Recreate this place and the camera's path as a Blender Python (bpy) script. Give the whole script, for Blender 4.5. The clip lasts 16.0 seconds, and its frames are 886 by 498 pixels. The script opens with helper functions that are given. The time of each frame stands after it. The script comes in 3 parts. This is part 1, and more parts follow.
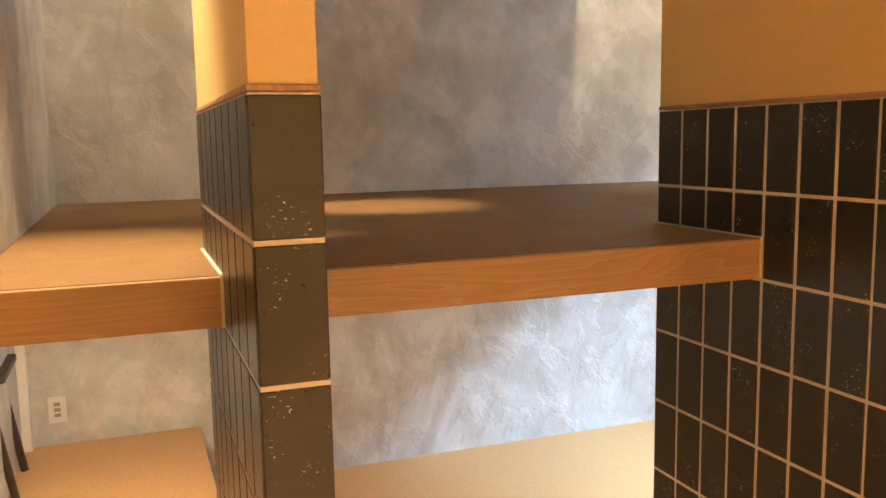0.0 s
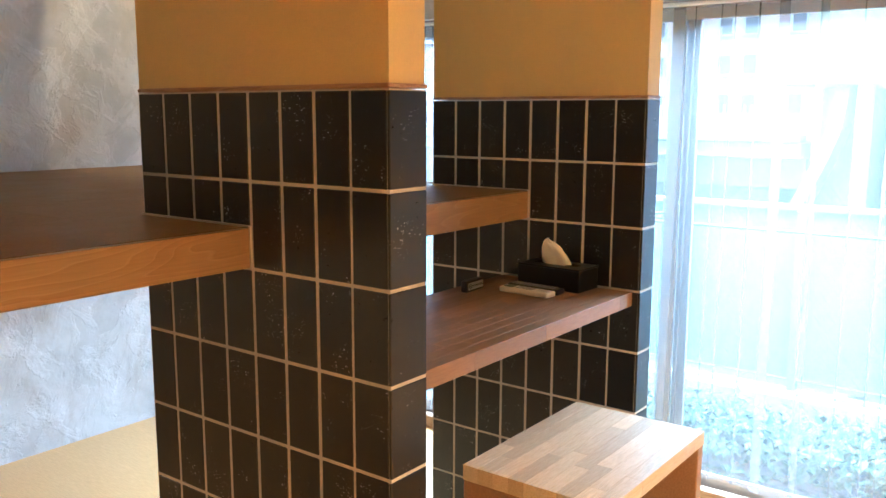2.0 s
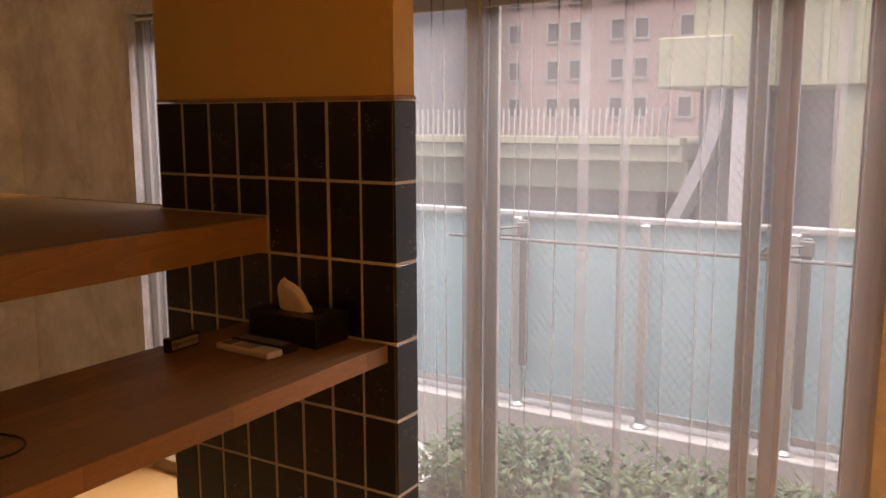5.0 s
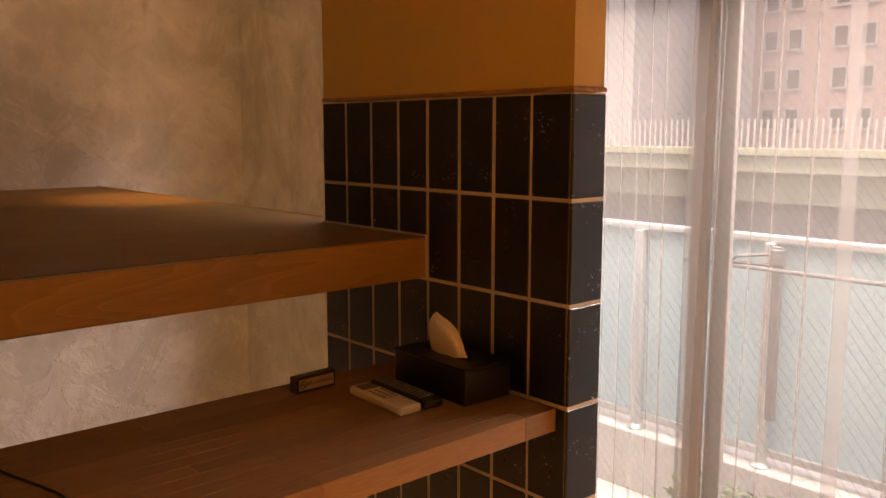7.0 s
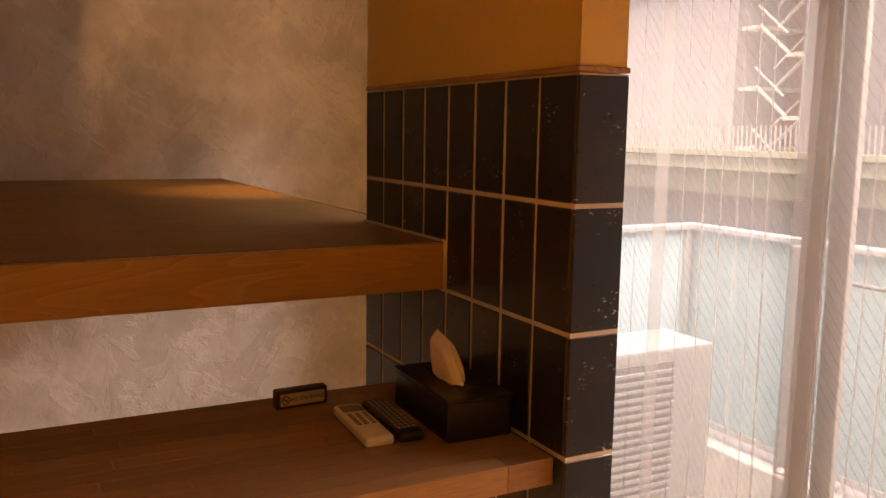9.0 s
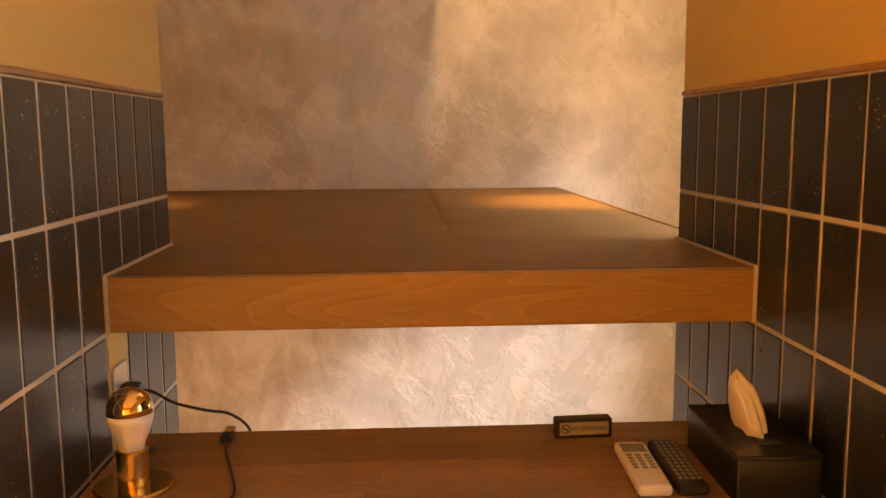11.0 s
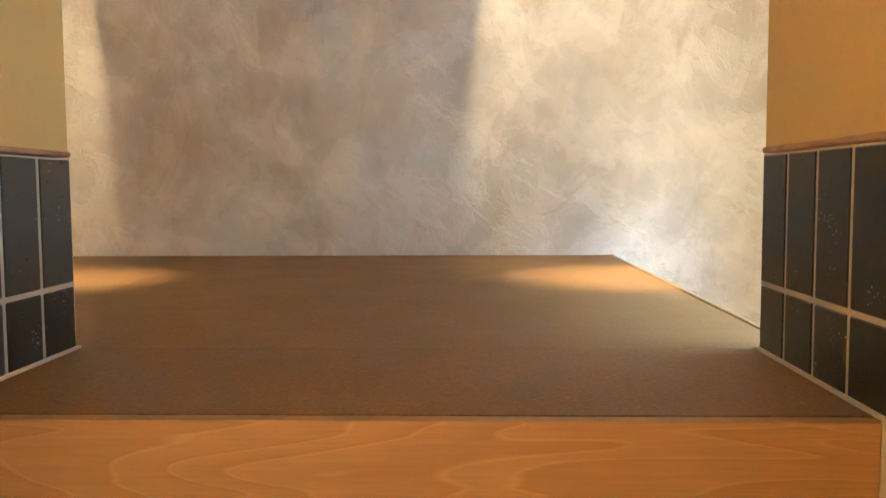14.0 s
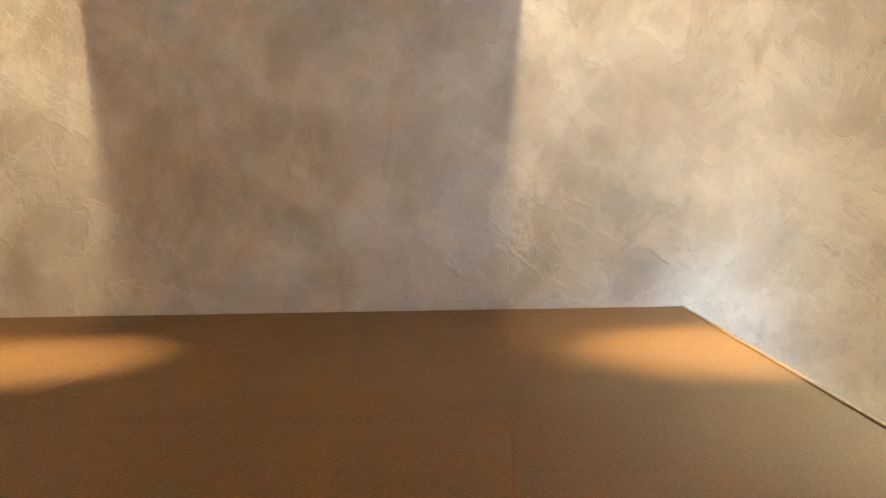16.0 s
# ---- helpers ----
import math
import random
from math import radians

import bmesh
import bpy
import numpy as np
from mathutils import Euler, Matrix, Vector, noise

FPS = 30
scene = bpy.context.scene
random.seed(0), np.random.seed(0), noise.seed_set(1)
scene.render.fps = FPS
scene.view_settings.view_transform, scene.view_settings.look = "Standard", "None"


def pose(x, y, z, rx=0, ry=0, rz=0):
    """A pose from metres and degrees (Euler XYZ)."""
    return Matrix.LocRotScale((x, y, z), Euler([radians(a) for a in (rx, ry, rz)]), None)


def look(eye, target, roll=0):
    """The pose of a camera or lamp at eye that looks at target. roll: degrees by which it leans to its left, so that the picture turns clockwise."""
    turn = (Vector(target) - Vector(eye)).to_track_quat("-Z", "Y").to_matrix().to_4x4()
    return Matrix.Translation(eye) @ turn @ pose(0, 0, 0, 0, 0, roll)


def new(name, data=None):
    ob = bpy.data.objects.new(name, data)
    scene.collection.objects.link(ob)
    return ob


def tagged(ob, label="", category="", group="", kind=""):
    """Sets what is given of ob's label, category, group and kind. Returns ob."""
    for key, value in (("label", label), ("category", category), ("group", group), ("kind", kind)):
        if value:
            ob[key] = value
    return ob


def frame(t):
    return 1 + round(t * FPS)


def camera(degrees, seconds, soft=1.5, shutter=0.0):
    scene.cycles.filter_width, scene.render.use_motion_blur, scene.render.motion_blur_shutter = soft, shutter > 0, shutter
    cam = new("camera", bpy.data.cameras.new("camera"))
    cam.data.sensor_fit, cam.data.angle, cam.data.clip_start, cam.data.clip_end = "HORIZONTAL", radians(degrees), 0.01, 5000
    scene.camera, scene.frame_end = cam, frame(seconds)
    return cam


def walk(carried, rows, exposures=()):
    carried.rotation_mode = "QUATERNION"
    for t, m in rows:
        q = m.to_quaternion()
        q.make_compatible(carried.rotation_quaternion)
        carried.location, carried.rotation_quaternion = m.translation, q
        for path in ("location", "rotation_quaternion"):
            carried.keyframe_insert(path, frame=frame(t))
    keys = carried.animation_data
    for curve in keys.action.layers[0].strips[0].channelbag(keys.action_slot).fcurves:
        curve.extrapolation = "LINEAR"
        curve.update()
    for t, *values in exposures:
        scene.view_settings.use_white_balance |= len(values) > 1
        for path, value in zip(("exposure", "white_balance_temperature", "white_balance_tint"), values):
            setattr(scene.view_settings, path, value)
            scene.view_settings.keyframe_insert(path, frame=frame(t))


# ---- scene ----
cam = camera(55.2, 16.0)
PATH = [
    (0, (0.271, 0.357, 1.58), (0.96, 2.217, 1.322), -1.0),
    (0.5, (0.3, 0.373, 1.583), (1.227, 2.12, 1.288), -0.6),
    (1, (0.314, 0.401, 1.591), (1.489, 1.989, 1.275), -0.3),
    (1.5, (0.317, 0.43, 1.59), (1.706, 1.835, 1.274), -0.2),
    (2, (0.371, 0.416, 1.596), (1.947, 1.606, 1.282), 0.2),
    (2.5, (0.522, 0.355, 1.596), (2.228, 1.353, 1.287), -0.3),
    (3, (0.674, 0.296, 1.597), (2.449, 1.165, 1.295), -0.5),
    (5.5, (1.267, 0.346, 1.6), (2.897, 1.466, 1.302), 0.0),
    (6, (1.381, 0.325, 1.595), (2.921, 1.569, 1.308), 0.1),
    (6.5, (1.522, 0.394, 1.588), (2.946, 1.771, 1.311), 0.0),
    (7, (1.645, 0.48, 1.574), (2.955, 1.966, 1.298), -0.0),
    (7.5, (1.735, 0.457, 1.576), (2.976, 2.003, 1.312), 0.6),
    (8, (1.884, 0.399, 1.577), (3.052, 2.003, 1.324), 1.4),
    (8.5, (1.984, 0.387, 1.566), (3.049, 2.06, 1.309), 1.0),
    (9, (2.105, 0.457, 1.553), (3.021, 2.213, 1.28), 0.9),
    (9.5, (2.187, 0.526, 1.561), (2.864, 2.386, 1.272), 0.7),
    (10, (2.205, 0.521, 1.565), (2.599, 2.461, 1.278), 0.8),
    (12.5, (2.361, 0.592, 1.57), (2.371, 2.58, 1.348), -0.8),
    (13, (2.36, 0.708, 1.587), (2.351, 2.699, 1.4), -0.8),
    (13.5, (2.398, 0.86, 1.591), (2.361, 2.853, 1.433), -0.7),
    (14, (2.426, 1.004, 1.598), (2.36, 2.997, 1.451), -0.3),
    (14.5, (2.369, 1.173, 1.598), (2.315, 3.165, 1.435), -0.8),
    (15, (2.362, 1.282, 1.628), (2.305, 3.274, 1.458), -1.1),
    (15.5, (2.373, 1.378, 1.672), (2.287, 3.37, 1.512), -1.5),
    (16, (2.389, 1.45, 1.69), (2.244, 3.442, 1.582), -1.5),
]
EXPO = [(0, 3.3, 4750, 2), (1.5, 3.25, 4600, 0), (2.0, 3.15, 4400, 0), (2.5, 2.65, 4250, 2), (3.0, 1.4, 4300, -2),
        (3.6, 1.25, 5400, 10), (5.3, 1.2, 7900, 34), (6.0, 1.25, 8300, 36), (7.5, 1.65, 9200, 35), (8.5, 1.5, 9200, 35), (9.0, 1.6, 9600, 38), (10.0, 2.65, 11500, 46),
        (11.5, 3.2, 6200, 10), (12.5, 3.7, 4950, -2), (14.5, 3.6, 4950, 0), (16.0, 3.4, 5000, 0)]
walk(cam, [(t, look(eye, target, roll)) for t, eye, target, roll in PATH], EXPO)


# ---- light ----
world = bpy.data.worlds.new("world")
scene.world = world
world.use_nodes = True
wn = world.node_tree
sky = wn.nodes.new("ShaderNodeTexSky")
sky.sky_type, sky.sun_disc = "NISHITA", False
sky.sun_elevation, sky.sun_rotation = radians(68), radians(250)
sky.air_density, sky.dust_density, sky.ozone_density = 1.0, 2.0, 0.8
wn.links.new(sky.outputs["Color"], wn.nodes["Background"].inputs["Color"])
wn.nodes["Background"].inputs["Strength"].default_value = 0.10
sun = new("sun", bpy.data.lights.new("sun", "SUN"))
sun.data.energy, sun.data.angle, sun.data.color = 1.0, radians(20), (1.0, 0.96, 0.9)
sun.matrix_world = look((-6, -2, 12), (0, 0, 0))

# unseen area lamp added above the balcony to boost daylight through the window
sky_fill = new("sky_fill", bpy.data.lights.new("sky_fill", "AREA"))
sky_fill.data.shape, sky_fill.data.size, sky_fill.data.size_y = "RECTANGLE", 5.0, 1.4
sky_fill.data.energy, sky_fill.data.color = 240, (0.88, 0.95, 1.0)
sky_fill.matrix_world = look((5.0, 1.9, 3.25), (3.0, 1.9, 1.0))

WARM = (1.0, 0.60, 0.26)


def spot(name, x, y, z, watts, angle, blend, target, size=0.03):
    ob = new(name, bpy.data.lights.new(name, "SPOT"))
    ob.data.energy, ob.data.spot_size, ob.data.spot_blend = watts, radians(angle), blend
    ob.data.shadow_soft_size, ob.data.color = size, WARM
    ob.matrix_world = look((x, y, z), target)
    return ob


CEIL = 2.90
LAMPS = [  # x, y, watts, cone, softness
    (1.18, 3.40, 25, 34, 1.0),
    (2.92, 3.46, 32, 34, 1.0),
    (0.10, 2.25, 42, 60, 1.0),
    (0.40, -1.20, 75, 130, 0.8),
    (1.75, -1.20, 65, 130, 0.8),
]
WASHERS = [(0.95, 3.25, (0.35, 4.243, 1.75), 0.985), (2.505, 3.25, (3.05, 4.243, 1.70), 2.470)]  # x, y, aim, x of the added light-cutting screen
UNDER = [(0.15, 3.1, 5.0), (1.2, 3.2, 0.7), (2.3, 3.2, 0.35)]  # x, y, watts
for lx, ly, watts, cone, blend in LAMPS:
    spot("downlight_bulb", lx, ly, CEIL - 0.035, watts, cone, blend, (lx, ly + 0.001, 0))


for wx, wy, aim, screen in WASHERS:
    spot("wall_washer_bulb", wx, wy, CEIL - 0.06, 6 if wx < 2 else 6.5, 100, 0.9, aim, 0.03)
for ux, uy, watts in UNDER:
    spot("platform_light_bulb", ux, uy, 1.215, watts, 165, 0.5, (ux, uy + 0.001, 0), 0.04)


# ---- materials ----
def mat(name):
    m = bpy.data.materials.new(name)
    m.use_nodes = True
    return m, m.node_tree, m.node_tree.nodes["Principled BSDF"]


def node(nt, kind, **values):
    n = nt.nodes.new(kind)
    for key, v in values.items():
        n.inputs[key.replace("_", " ")].default_value = v
    return n


def coords(nt, scale=(1, 1, 1), mode="Object"):
    tc, mp = nt.nodes.new("ShaderNodeTexCoord"), nt.nodes.new("ShaderNodeMapping")
    mp.inputs["Scale"].default_value = scale
    nt.links.new(tc.outputs[mode], mp.inputs["Vector"])
    return mp.outputs["Vector"]


def ramp(nt, fac, stops):
    r = nt.nodes.new("ShaderNodeValToRGB")
    e = r.color_ramp.elements
    while len(e) < len(stops):
        e.new(0.5)
    for k, (p, c) in zip(e, stops):
        k.position, k.color = p, (*c, 1)
    nt.links.new(fac, r.inputs["Fac"])
    return r.outputs["Color"]


def mixc(nt, fac, a, b, blend="MIX"):
    m = nt.nodes.new("ShaderNodeMix")
    m.data_type, m.blend_type = "RGBA", blend
    for sock, v in ((m.inputs[0], fac), (m.inputs[6], a), (m.inputs[7], b)):
        if isinstance(v, (int, float)):
            sock.default_value = v
        elif isinstance(v, tuple):
            sock.default_value = (*v, 1)
        else:
            nt.links.new(v, sock)
    return m.outputs[2]


def noise_tex(nt, vec, scale, detail=4, rough=0.55, distort=0.0):
    n = node(nt, "ShaderNodeTexNoise", Scale=scale, Detail=detail, Roughness=rough, Distortion=distort)
    nt.links.new(vec, n.inputs["Vector"])
    return n.outputs["Fac"]


def bump(nt, bsdf, height, strength, dist):
    b = node(nt, "ShaderNodeBump", Strength=strength, Distance=dist)
    nt.links.new(height, b.inputs["Height"])
    nt.links.new(b.outputs["Normal"], bsdf.inputs["Normal"])


def jitter(nt, col, amount=0.25):
    """Brightness that differs from piece to piece."""
    info = nt.nodes.new("ShaderNodeObjectInfo")
    mr = node(nt, "ShaderNodeMapRange", To_Min=1 - amount, To_Max=1 + amount)
    nt.links.new(info.outputs["Random"], mr.inputs["Value"])
    hsv = nt.nodes.new("ShaderNodeHueSaturation")
    nt.links.new(mr.outputs["Result"], hsv.inputs["Value"])
    nt.links.new(col, hsv.inputs["Color"])
    return hsv.outputs["Color"]


def offset_by_piece(nt, vec):
    info = nt.nodes.new("ShaderNodeObjectInfo")
    add = nt.nodes.new("ShaderNodeVectorMath")
    add.operation = "MULTIPLY_ADD"
    nt.links.new(info.outputs["Random"], add.inputs[0])
    add.inputs[1].default_value = (37, 19, 53)
    nt.links.new(vec, add.inputs[2])
    return add.outputs[0]


def plain(name, col, rough=0.5, metal=0.0, grain=60, vary=0.12, bumps=0.1):
    m, nt, b = mat(name)
    v = coords(nt)
    n = noise_tex(nt, v, grain, 4)
    n2 = noise_tex(nt, v, grain / 12, 3)
    c = ramp(nt, n, [(0.3, tuple(x * (1 - vary) for x in col)), (0.7, tuple(min(1, x * (1 + vary)) for x in col))])
    c = mixc(nt, n2, c, tuple(x * (1 - vary) for x in col))
    nt.links.new(c, b.inputs["Base Color"])
    b.inputs["Roughness"].default_value, b.inputs["Metallic"].default_value = rough, metal
    if bumps:
        bump(nt, b, n, bumps, 0.002)
    return m


def make_plaster():
    """Trowelled grey plaster: soft clouds, short crossing strokes and raised ridges."""
    m, nt, b = mat("trowelled_plaster")
    v = coords(nt)

    def turned(deg, sc):
        tc, mp = nt.nodes.new("ShaderNodeTexCoord"), nt.nodes.new("ShaderNodeMapping")
        mp.vector_type = "TEXTURE"
        mp.inputs["Rotation"].default_value = (0, radians(deg), 0)
        mp.inputs["Scale"].default_value = sc
        nt.links.new(tc.outputs["Object"], mp.inputs["Vector"])
        return mp.outputs["Vector"]

    cloud = noise_tex(nt, v, 1.5, 7, 0.60, 0.5)
    sweep = noise_tex(nt, turned(30, (1, 1, 1.35)), 4.4, 8, 0.63, 0.45)
    drag = noise_tex(nt, turned(-50, (1, 1, 1.6)), 6.5, 8, 0.63, 0.35)
    stain = noise_tex(nt, turned(8, (1, 1, 2.2)), 3.6, 7, 0.68, 0.8)
    c1 = ramp(nt, sweep, [(0.34, (0.32, 0.305, 0.28)), (0.48, (0.49, 0.485, 0.465)), (0.495, (0.62, 0.615, 0.60)), (0.64, (0.73, 0.73, 0.715))])
    c2 = ramp(nt, drag, [(0.38, (0.38, 0.365, 0.34)), (0.53, (0.53, 0.525, 0.505)), (0.55, (0.66, 0.66, 0.645)), (0.68, (0.74, 0.74, 0.73))])
    c3 = ramp(nt, cloud, [(0.36, (0.36, 0.345, 0.315)), (0.50, (0.54, 0.535, 0.515)), (0.64, (0.70, 0.70, 0.69))])
    c = mixc(nt, 0.45, mixc(nt, 0.5, c1, c2), c3)
    worn = ramp(nt, stain, [(0.53, (0, 0, 0)), (0.68, (0.65, 0.65, 0.65))])
    nt.links.new(mixc(nt, worn, c, (0.36, 0.315, 0.26)), b.inputs["Base Color"])
    b.inputs["Roughness"].default_value = 0.62
    lip_a = ramp(nt, sweep, [(0.47, (0, 0, 0)), (0.515, (1, 1, 1)), (0.60, (0.35, 0.35, 0.35))])
    lip_b = ramp(nt, drag, [(0.52, (0, 0, 0)), (0.57, (1, 1, 1)), (0.66, (0.3, 0.3, 0.3))])
    fine = noise_tex(nt, v, 38, 5, 0.65)
    h = mixc(nt, 0.12, mixc(nt, 0.5, lip_a, lip_b), fine)
    bump(nt, b, h, 0.7, 0.008)
    return m


def make_tile():
    m, nt, b = mat("dark_glazed_tile")
    v = offset_by_piece(nt, coords(nt))
    patch = noise_tex(nt, v, 6, 5, 0.6, 0.5)
    fine = noise_tex(nt, v, 70, 5, 0.6)
    c = ramp(nt, patch, [(0.34, (0.010, 0.012, 0.015)), (0.52, (0.014, 0.015, 0.018)), (0.64, (0.022, 0.019, 0.017)), (0.78, (0.045, 0.030, 0.020))])
    dash = offset_by_piece(nt, coords(nt, (0.5, 0.5, 1.0)))
    spots = ramp(nt, noise_tex(nt, dash, 260, 2, 0.5, 0.4), [(0.655, (0, 0, 0)), (0.69, (1, 1, 1))])
    where = ramp(nt, noise_tex(nt, v, 11, 3), [(0.55, (0, 0, 0)), (0.63, (1, 1, 1))])
    fleck = mixc(nt, 1.0, spots, where, "MULTIPLY")
    c = mixc(nt, fleck, jitter(nt, c, 0.4), (0.50, 0.50, 0.48))
    nt.links.new(c, b.inputs["Base Color"])
    r = ramp(nt, fine, [(0.3, (0.27, 0.27, 0.27)), (0.7, (0.36, 0.36, 0.36))])
    nt.links.new(r, b.inputs["Roughness"])
    b.inputs["Specular IOR Level"].default_value = 0.5
    bump(nt, b, noise_tex(nt, v, 9, 2, 0.4), 0.08, 0.004)
    return m


def make_wood(name, dark, light, axis="x", fine=1.0, rough=0.42, vary=0.0, bands=True):
    m, nt, b = mat(name)
    sc = {"x": (1.0, 9.0, 9.0), "y": (9.0, 1.0, 9.0), "z": (9.0, 9.0, 1.0)}[axis]
    v = coords(nt, sc)
    if vary:
        v = offset_by_piece(nt, v)
    big = noise_tex(nt, v, 1.6 * fine, 4, 0.5, 0.9)
    pores = noise_tex(nt, v, 16 * fine, 6, 0.7, 0.2)
    w = node(nt, "ShaderNodeMath")
    w.operation = "SINE"
    mul = node(nt, "ShaderNodeMath")
    mul.operation = "MULTIPLY"
    mul.inputs[1].default_value = 55.0 if bands else 8.0
    nt.links.new(big, mul.inputs[0])
    nt.links.new(mul.outputs[0], w.inputs[0])
    half = node(nt, "ShaderNodeMapRange", From_Min=-1.0, From_Max=1.0)
    nt.links.new(w.outputs[0], half.inputs["Value"])
    mid = tuple((p + q) / 2 for p, q in zip(dark, light))
    c1 = ramp(nt, half.outputs["Result"], [(0.0, dark if bands else mid), (0.45, mid), (1.0, light)])
    c2 = ramp(nt, pores, [(0.35, dark), (0.65, light)])
    c = mixc(nt, 0.35 if bands else 0.5, c1, c2)
    if vary:
        c = jitter(nt, c, vary)
    nt.links.new(c, b.inputs["Base Color"])
    b.inputs["Roughness"].default_value = rough
    bump(nt, b, pores, 0.12, 0.002)
    return m


def make_veneer():
    """Oiled veneer: quiet brown ground, long flowing growth lines with thin pale crests."""
    m, nt, b = mat("oiled_veneer")
    flow = noise_tex(nt, coords(nt, (0.55, 4.5, 4.5)), 2.3, 2, 0.4, 0.6)
    pores = noise_tex(nt, coords(nt, (4.0, 90.0, 90.0)), 2.0, 5, 0.65, 0.1)
    mul, w = node(nt, "ShaderNodeMath"), node(nt, "ShaderNodeMath")
    mul.operation, w.operation = "MULTIPLY", "FRACT"
    mul.inputs[1].default_value = 15.0
    nt.links.new(flow, mul.inputs[0])
    nt.links.new(mul.outputs[0], w.inputs[0])
    lines = ramp(nt, w.outputs[0], [(0.0, (0.40, 0.245, 0.105)), (0.55, (0.36, 0.215, 0.088)), (0.86, (0.325, 0.185, 0.072)), (0.94, (0.47, 0.305, 0.145)), (1.0, (0.40, 0.245, 0.105))])
    ground = ramp(nt, pores, [(0.3, (0.315, 0.18, 0.072)), (0.7, (0.43, 0.27, 0.12))])
    tone = ramp(nt, noise_tex(nt, coords(nt), 2.2, 3), [(0.3, (0.76, 0.78, 0.76)), (0.7, (0.92, 0.95, 0.94))])
    nt.links.new(mixc(nt, 1.0, mixc(nt, 0.42, lines, ground), tone, "MULTIPLY"), b.inputs["Base Color"])
    b.inputs["Roughness"].default_value = 0.42
    bump(nt, b, pores, 0.10, 0.001)
    return m


def make_board():
    """Brown pressed board with a fine fleck."""
    m, nt, b = mat("brown_board")
    v = offset_by_piece(nt, coords(nt))
    fleck = noise_tex(nt, v, 160, 5, 0.75)
    cloud = noise_tex(nt, v, 5, 4, 0.6)
    c = ramp(nt, fleck, [(0.32, (0.135, 0.070, 0.019)), (0.55, (0.222, 0.123, 0.038)), (0.72, (0.36, 0.215, 0.078))])
    c = mixc(nt, 0.3, c, ramp(nt, cloud, [(0.3, (0.160, 0.092, 0.030)), (0.7, (0.235, 0.142, 0.052))]))
    nt.links.new(jitter(nt, c, 0.045), b.inputs["Base Color"])
    r = ramp(nt, cloud, [(0.3, (0.48, 0.48, 0.48)), (0.7, (0.62, 0.62, 0.62))])
    nt.links.new(r, b.inputs["Roughness"])
    b.inputs["Specular IOR Level"].default_value = 0.3
    bump(nt, b, fleck, 0.12, 0.001)
    return m


def make_sheer():
    m = bpy.data.materials.new("sheer_voile")
    m.use_nodes = True
    nt = m.node_tree
    out = nt.nodes["Material Output"]
    nt.nodes.remove(nt.nodes["Principled BSDF"])
    v = coords(nt, (1, 1, 1))
    weave = noise_tex(nt, v, 900, 1)
    fac = node(nt, "ShaderNodeMapRange", From_Min=0.3, From_Max=0.7, To_Min=0.24, To_Max=0.30)
    nt.links.new(weave, fac.inputs["Value"])
    tr, df, tl = (nt.nodes.new(k) for k in ("ShaderNodeBsdfTransparent", "ShaderNodeBsdfDiffuse", "ShaderNodeBsdfTranslucent"))
    df.inputs["Color"].default_value = (0.72, 0.70, 0.67, 1)
    tl.inputs["Color"].default_value = (0.34, 0.335, 0.33, 1)
    m1, m2 = nt.nodes.new("ShaderNodeMixShader"), nt.nodes.new("ShaderNodeMixShader")
    m1.inputs[0].default_value = 0.65
    nt.links.new(df.outputs[0], m1.inputs[1])
    nt.links.new(tl.outputs[0], m1.inputs[2])
    nt.links.new(fac.outputs["Result"], m2.inputs[0])
    nt.links.new(tr.outputs[0], m2.inputs[1])
    nt.links.new(m1.outputs[0], m2.inputs[2])
    nt.links.new(m2.outputs[0], out.inputs["Surface"])
    return m


def make_glass(name, tint, rough=0.0, frost=0.0):
    m = bpy.data.materials.new(name)
    m.use_nodes = True
    nt = m.node_tree
    out = nt.nodes["Material Output"]
    nt.nodes.remove(nt.nodes["Principled BSDF"])
    tr, gl = nt.nodes.new("ShaderNodeBsdfTransparent"), nt.nodes.new("ShaderNodeBsdfGlossy")
    tr.inputs["Color"].default_value = (*tint, 1)
    gl.inputs["Roughness"].default_value = rough
    facing = node(nt, "ShaderNodeLayerWeight", Blend=0.5)
    steep, fr = node(nt, "ShaderNodeMath"), node(nt, "ShaderNodeMath")
    steep.operation, fr.operation = "POWER", "MULTIPLY_ADD"
    steep.inputs[1].default_value, fr.inputs[1].default_value, fr.inputs[2].default_value = 5.0, 0.9, 0.04
    nt.links.new(facing.outputs["Facing"], steep.inputs[0])
    nt.links.new(steep.outputs[0], fr.inputs[0])
    ms = nt.nodes.new("ShaderNodeMixShader")
    nt.links.new(fr.outputs[0], ms.inputs[0])
    nt.links.new(tr.outputs[0], ms.inputs[1])
    nt.links.new(gl.outputs[0], ms.inputs[2])
    last = ms.outputs[0]
    if frost:
        df, tl, m1, m2 = (nt.nodes.new(k) for k in ("ShaderNodeBsdfDiffuse", "ShaderNodeBsdfTranslucent", "ShaderNodeMixShader", "ShaderNodeMixShader"))
        df.inputs["Color"].default_value = tl.inputs["Color"].default_value = (*tint, 1)
        nt.links.new(df.outputs[0], m1.inputs[1])
        nt.links.new(tl.outputs[0], m1.inputs[2])
        m2.inputs[0].default_value = frost
        nt.links.new(last, m2.inputs[1])
        nt.links.new(m1.outputs[0], m2.inputs[2])
        last = m2.outputs[0]
    nt.links.new(last, out.inputs["Surface"])
    return m


def glow(name, col, strength):
    m, nt, b = mat(name)
    b.inputs["Base Color"].default_value = (*col, 1)
    b.inputs["Emission Color"].default_value, b.inputs["Emission Strength"].default_value = (*col, 1), strength
    return m


